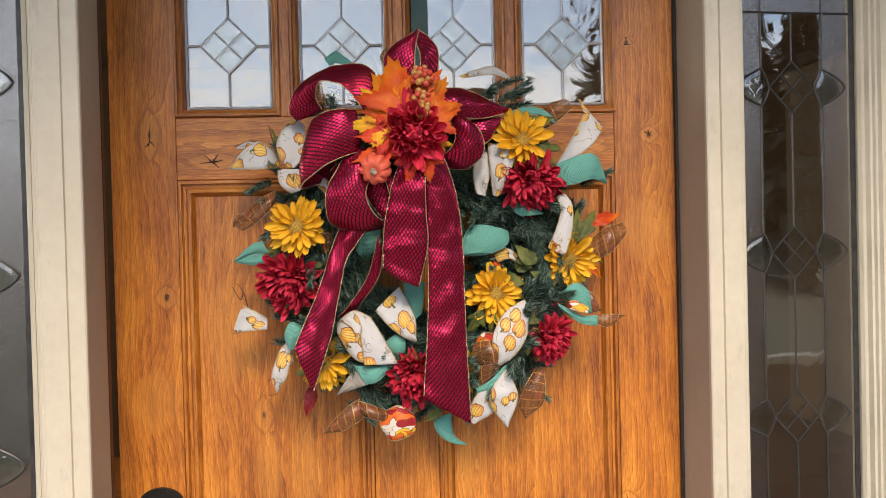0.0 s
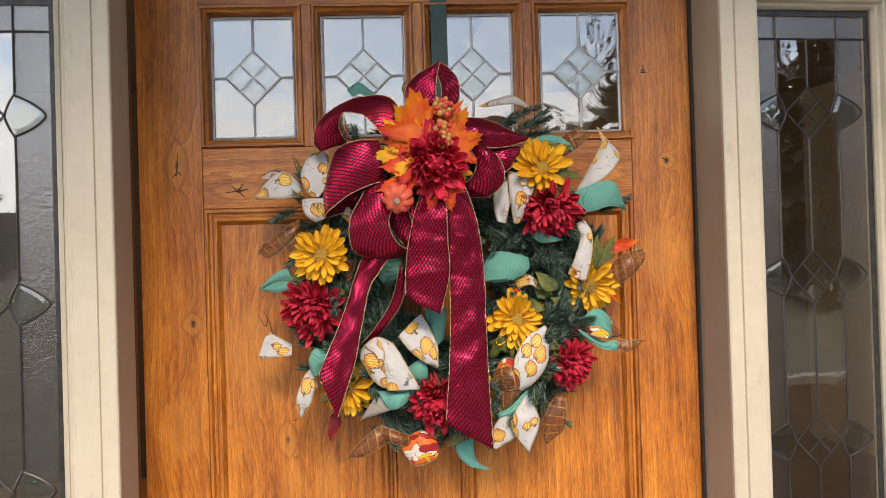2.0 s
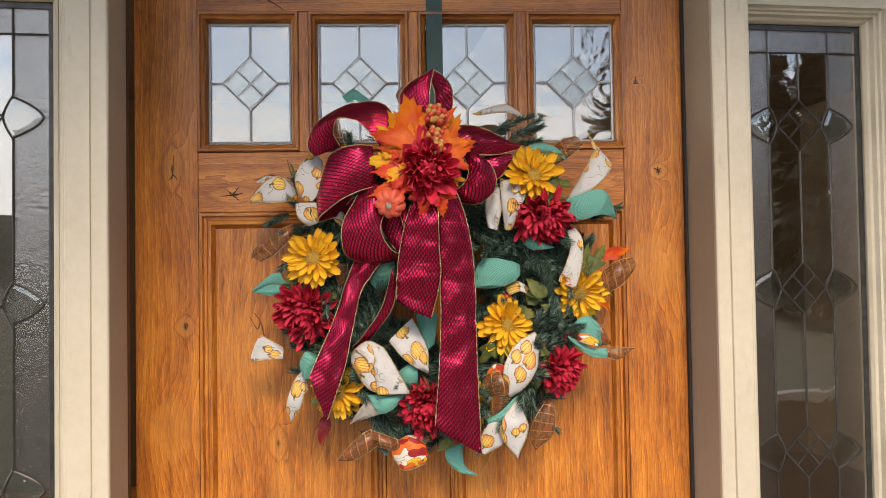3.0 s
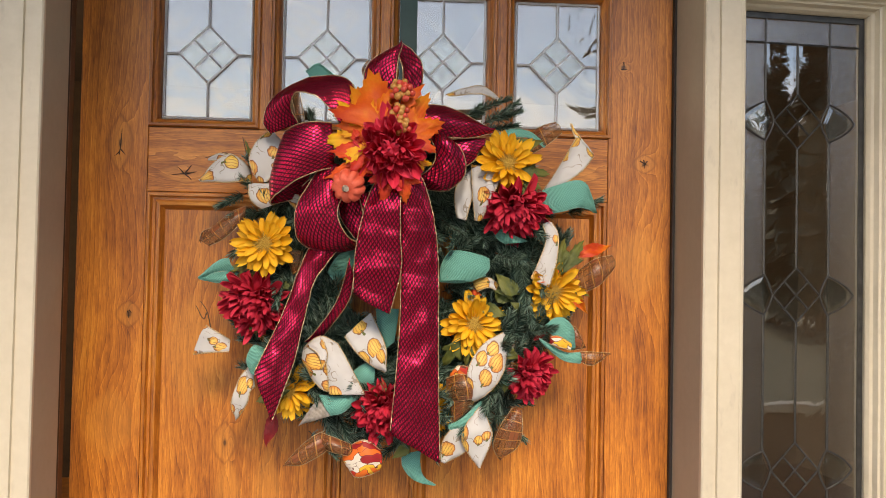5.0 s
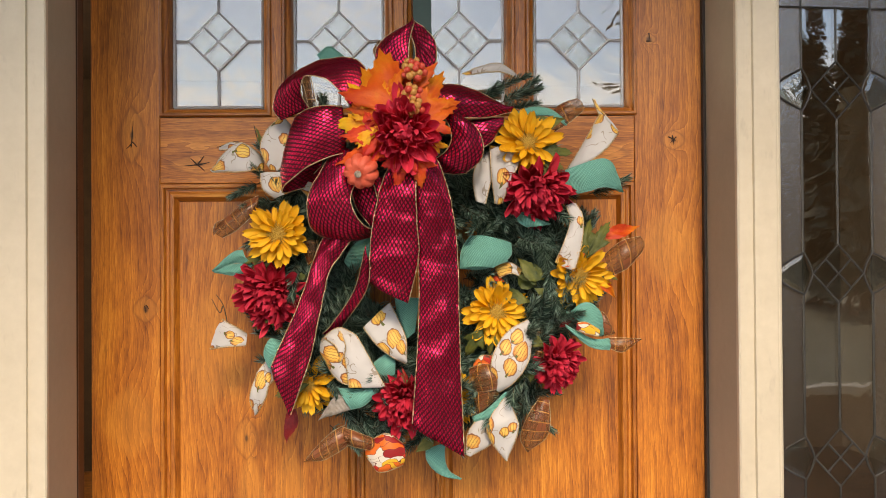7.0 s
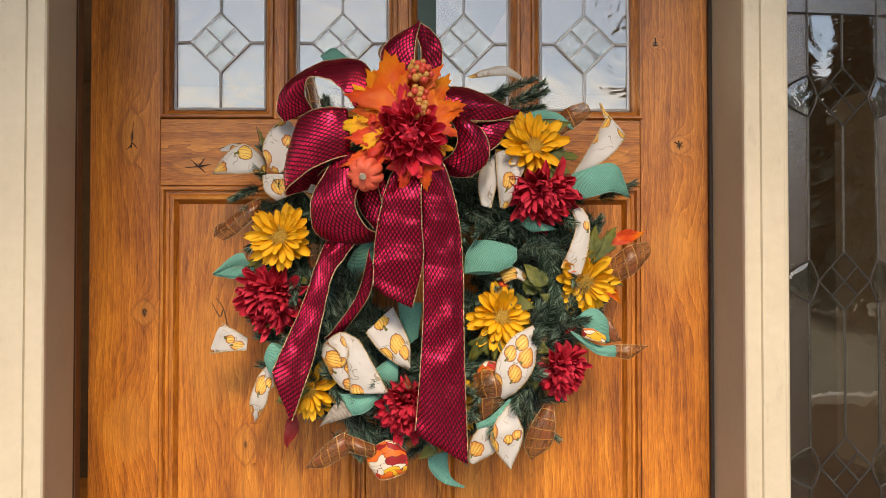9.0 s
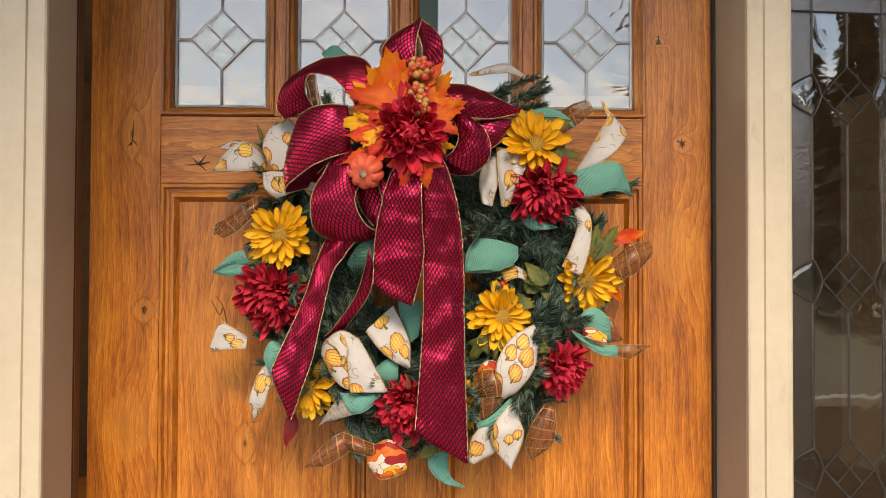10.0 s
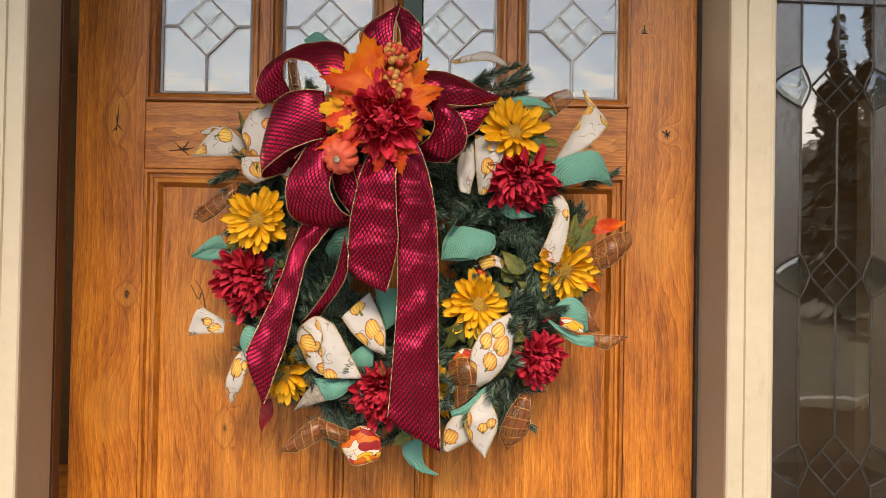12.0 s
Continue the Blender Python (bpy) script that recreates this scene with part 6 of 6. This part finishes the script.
sunflower((0.248, -0.114, 1.435), 0.045, (0.25, -1, -0.2), 4)
sunflower((-0.119, -0.105, 1.291), 0.042, (-0.2, -1, -0.3), 5)
sunflower((0.078, -0.105, 1.271), 0.040, (0.1, -1, -0.3), 6)
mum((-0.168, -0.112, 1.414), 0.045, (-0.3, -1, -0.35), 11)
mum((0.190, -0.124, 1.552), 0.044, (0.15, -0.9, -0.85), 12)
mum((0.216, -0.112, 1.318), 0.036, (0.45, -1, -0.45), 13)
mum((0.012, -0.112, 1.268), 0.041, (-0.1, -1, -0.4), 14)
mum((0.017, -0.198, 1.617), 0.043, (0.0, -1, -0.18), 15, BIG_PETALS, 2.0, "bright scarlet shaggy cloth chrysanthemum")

leaf("orange", (0.013, -0.200, 1.625), (-0.017, -0.188, 1.731), 1.15, -0.1)
leaf("orange", (0.009, -0.198, 1.627), (-0.043, -0.184, 1.707), 0.9, -0.3)
leaf("orange", (0.020, -0.200, 1.627), (0.089, -0.192, 1.661), 1.0, 0.3)
leaf("orange", (0.024, -0.194, 1.633), (0.068, -0.182, 1.702), 0.85, 0.2)
leaf("yellow", (0.004, -0.200, 1.627), (-0.072, -0.196, 1.634), 1.0, -0.3)
leaf("yellow", (0.004, -0.196, 1.628), (-0.056, -0.190, 1.684), 0.8, -0.2)
leaf("red", (0.004, -0.202, 1.614), (-0.063, -0.198, 1.613), 0.95, -0.3)
leaf("red", (0.000, -0.200, 1.602), (-0.068, -0.192, 1.579), 0.8, -0.2)
leaf("red", (0.016, -0.200, 1.599), (0.007, -0.200, 1.547), 0.95, 0.0)
leaf("red", (0.027, -0.200, 1.599), (0.039, -0.198, 1.547), 0.9, 0.1)
leaf("yellow", (0.045, -0.180, 1.607), (0.074, -0.172, 1.604), 0.9, 0.2)

leaf("olive", (-0.173, -0.120, 1.467), (-0.206, -0.114, 1.456), 0.9, lr.uniform(-0.3, 0.3))
leaf("olive", (-0.165, -0.122, 1.456), (-0.188, -0.118, 1.434), 0.8, lr.uniform(-0.3, 0.3))
leaf("olive", (-0.136, -0.122, 1.467), (-0.115, -0.124, 1.478), 0.7, lr.uniform(-0.3, 0.3))
leaf("olive", (0.191, -0.125, 1.601), (0.244, -0.122, 1.604), 0.75, lr.uniform(-0.3, 0.3))
leaf("olive", (0.194, -0.128, 1.593), (0.229, -0.126, 1.579), 0.9, lr.uniform(-0.3, 0.3))
leaf("olive", (0.184, -0.118, 1.636), (0.232, -0.114, 1.649), 0.7, lr.uniform(-0.3, 0.3))
leaf("olive", (0.201, -0.128, 1.582), (0.212, -0.134, 1.548), 0.7, lr.uniform(-0.3, 0.3))
leaf("olive", (0.252, -0.118, 1.456), (0.264, -0.112, 1.513), 0.65, lr.uniform(-0.3, 0.3))
leaf("olive", (0.259, -0.118, 1.460), (0.293, -0.110, 1.511), 0.7, lr.uniform(-0.3, 0.3))
leaf("olive", (0.267, -0.114, 1.441), (0.306, -0.106, 1.430), 0.5, lr.uniform(-0.3, 0.3))
leaf("olive", (0.117, -0.118, 1.367), (0.094, -0.118, 1.326), 0.95, lr.uniform(-0.3, 0.3))
leaf("olive", (0.132, -0.116, 1.363), (0.125, -0.118, 1.329), 0.8, lr.uniform(-0.3, 0.3))
leaf("olive", (0.147, -0.116, 1.411), (0.184, -0.116, 1.400), 0.8, lr.uniform(-0.3, 0.3))
leaf("olive", (0.166, -0.114, 1.434), (0.211, -0.116, 1.435), 0.8, lr.uniform(-0.3, 0.3))
leaf("olive", (0.170, -0.110, 1.418), (0.196, -0.112, 1.456), 0.8, lr.uniform(-0.3, 0.3))
leaf("olive", (0.221, -0.118, 1.419), (0.210, -0.120, 1.400), 0.9, lr.uniform(-0.3, 0.3))
leaf("olive", (-0.118, -0.114, 1.292), (-0.168, -0.112, 1.276), 0.75, lr.uniform(-0.3, 0.3))
leaf("olive", (-0.122, -0.114, 1.307), (-0.159, -0.114, 1.300), 0.7, lr.uniform(-0.3, 0.3))
leaf("olive", (-0.010, -0.122, 1.293), (0.031, -0.130, 1.294), 0.8, lr.uniform(-0.3, 0.3))
leaf("olive", (-0.010, -0.120, 1.285), (-0.035, -0.126, 1.297), 0.8, lr.uniform(-0.3, 0.3))
leaf("olive", (0.050, -0.112, 1.217), (0.026, -0.118, 1.200), 0.8, lr.uniform(-0.3, 0.3))
leaf("olive", (0.199, -0.118, 1.322), (0.150, -0.120, 1.292), 0.7, lr.uniform(-0.3, 0.3))
leaf("olive", (0.203, -0.116, 1.340), (0.173, -0.118, 1.355), 0.7, lr.uniform(-0.3, 0.3))
leaf("olive", (-0.174, -0.114, 1.385), (-0.161, -0.124, 1.373), 1.0, lr.uniform(-0.3, 0.3))
leaf("olive", (-0.133, -0.116, 1.433), (-0.113, -0.118, 1.441), 0.8, lr.uniform(-0.3, 0.3))
leaf("olive", (0.195, -0.122, 1.430), (0.165, -0.120, 1.460), 0.8, lr.uniform(-0.3, 0.3))
leaf("olive", (0.187, -0.124, 1.419), (0.213, -0.126, 1.404), 0.75, lr.uniform(-0.3, 0.3))
leaf("olive", (0.152, -0.104, 1.388), (0.186, -0.104, 1.365), 0.7, lr.uniform(-0.3, 0.3))
leaf("olive", (0.124, -0.104, 1.358), (0.099, -0.104, 1.341), 0.9, lr.uniform(-0.3, 0.3))
leaf("olive", (-0.180, -0.090, 1.609), (-0.193, -0.086, 1.646), 0.30, lr.uniform(-0.3, 0.3))
leaf("flame", (0.287, -0.096, 1.487), (0.345, -0.082, 1.507), 0.55, lr.uniform(-0.3, 0.3))
leaf("flame", (0.270, -0.104, 1.433), (0.309, -0.092, 1.402), 0.5, lr.uniform(-0.3, 0.3))
leaf("flame", (0.253, -0.112, 1.471), (0.249, -0.122, 1.456), 1.0, lr.uniform(-0.3, 0.3))
leaf("flame", (0.235, -0.128, 1.456), (0.222, -0.134, 1.447), 1.2, lr.uniform(-0.3, 0.3))
leaf("crimson", (-0.137, -0.110, 1.258), (-0.152, -0.098, 1.209), 0.75, lr.uniform(-0.3, 0.3))
leaf("crimson", (0.016, -0.115, 1.285), (0.009, -0.118, 1.315), 0.5, lr.uniform(-0.3, 0.3))
leaf("crimson", (0.194, -0.098, 1.266), (0.201, -0.094, 1.205), 0.45, lr.uniform(-0.3, 0.3))
leaf("crimson", (0.222, -0.112, 1.366), (0.246, -0.108, 1.381), 0.5, lr.uniform(-0.3, 0.3))
leaf("crimson", (0.223, -0.112, 1.584), (0.231, -0.116, 1.575), 1.0, lr.uniform(-0.3, 0.3))
leaf("crimson", (0.113, -0.108, 1.321), (0.132, -0.112, 1.329), 0.8, lr.uniform(-0.3, 0.3))
leaf("crimson", (-0.010, -0.104, 1.212), (-0.016, -0.108, 1.225), 0.7, lr.uniform(-0.3, 0.3))
leaf("flame", (0.133, -0.098, 1.433), (0.152, -0.100, 1.426), 0.6, lr.uniform(-0.3, 0.3))

# little pumpkin
bm = bmesh.new()
rows = []
for i in range(15):
    lat = math.pi * i / 14
    row = []
    for k in range(64):
        a = 2 * math.pi * k / 64
        rib = 1 - 0.24 * (1 - abs(math.sin(a * 4.5))) ** 1.8
        rr = 0.0225 * (math.sin(lat) ** 0.8) * rib
        zz = 0.0175 * math.cos(lat) - 0.006 * math.exp(-(math.sin(lat) / 0.35) ** 2) * (1 if lat < 1.57 else -0.6)
        row.append(bm.verts.new((rr * math.cos(a), rr * math.sin(a), zz)))
    rows.append(row)
for a, b in zip(rows, rows[1:]):
    for k in range(64):
        bm.faces.new((a[k], a[(k + 1) % 64], b[(k + 1) % 64], b[k]))
bmesh.ops.remove_doubles(bm, verts=bm.verts, dist=1e-5)
pumpkin = part("small_pumpkin", bm, CORAL, wreath, "small coral orange ribbed pumpkin", True, aim((-0.037, -0.200, 1.569), (-0.28, -1, -0.42)))
bm = tube(bmesh.new(), [(0, 0, 0.009), (0.0005, 0, 0.014), (0.0025, 0.001, 0.019), (0.005, 0.002, 0.023)], 0.0052, 9, 0.62)
part("stem", bm, STEM, pumpkin, "grey ridged stem")

# berries
bm = bmesh.new()
bmesh.ops.create_uvsphere(bm, u_segments=14, v_segments=10, radius=0.0046)
BERRY = mesh_of("berry", bm, BERRY_RED, True)
bm = bmesh.new()
bmesh.ops.create_uvsphere(bm, u_segments=14, v_segments=10, radius=0.0044)
BERRY2 = mesh_of("berry", bm, BERRY_GOLD, True)
br = random.Random(8)
for hub, count, spread in ((Vector((0.029, -0.212, 1.692)), 15, 0.0135), (Vector((0.026, -0.214, 1.663)), 9, 0.0105), (Vector((0.031, -0.216, 1.646)), 8, 0.0105)):
    for i in range(count):
        a, q = i * 2.39996, math.sqrt((i + 0.5) / count)
        p = hub + Vector((math.cos(a) * q * spread * 1.05, -0.008 * (1 - q) + br.uniform(-0.002, 0.002), math.sin(a) * q * spread))
        g = br.random() < 0.45
        part("berry", BERRY2 if g else BERRY, None, wreath, "tan gold berry" if g else "coral red berry", m=Matrix.Translation(p) @ Matrix.Scale(br.uniform(0.85, 1.12), 4))
bm = tube(bmesh.new(), spline([(0.029, -0.203, 1.698), (0.026, -0.205, 1.665), (0.031, -0.205, 1.648), (0.024, -0.198, 1.632)], 10), 0.0012, 6)
part("berry_stalk", bm, BARK, wreath)

# stray wired twigs and curls
for pts in (((-0.208, -0.070, 1.618), (-0.223, -0.072, 1.625), (-0.240, -0.070, 1.621), (-0.252, -0.066, 1.618)), ((-0.184, -0.080, 1.595), (-0.193, -0.074, 1.627), (-0.199, -0.070, 1.649)), ((-0.233, -0.080, 1.357), (-0.237, -0.076, 1.379), (-0.243, -0.072, 1.398), (-0.253, -0.068, 1.411)), ((-0.243, -0.072, 1.395), (-0.248, -0.070, 1.386), (-0.260, -0.066, 1.405))):
    part("twig", tube(bmesh.new(), spline(pts, 10), 0.0011, 5, 0.5), BARK, wreath, "thin dark curled twig")
# cinnamon-brown stick seen through the upper loop
part("stick", tube(bmesh.new(), [(-0.122, -0.060, 1.665), (-0.129, -0.052, 1.718)], 0.007, 9, 0.9), BARK, wreath, "bark-covered stick")
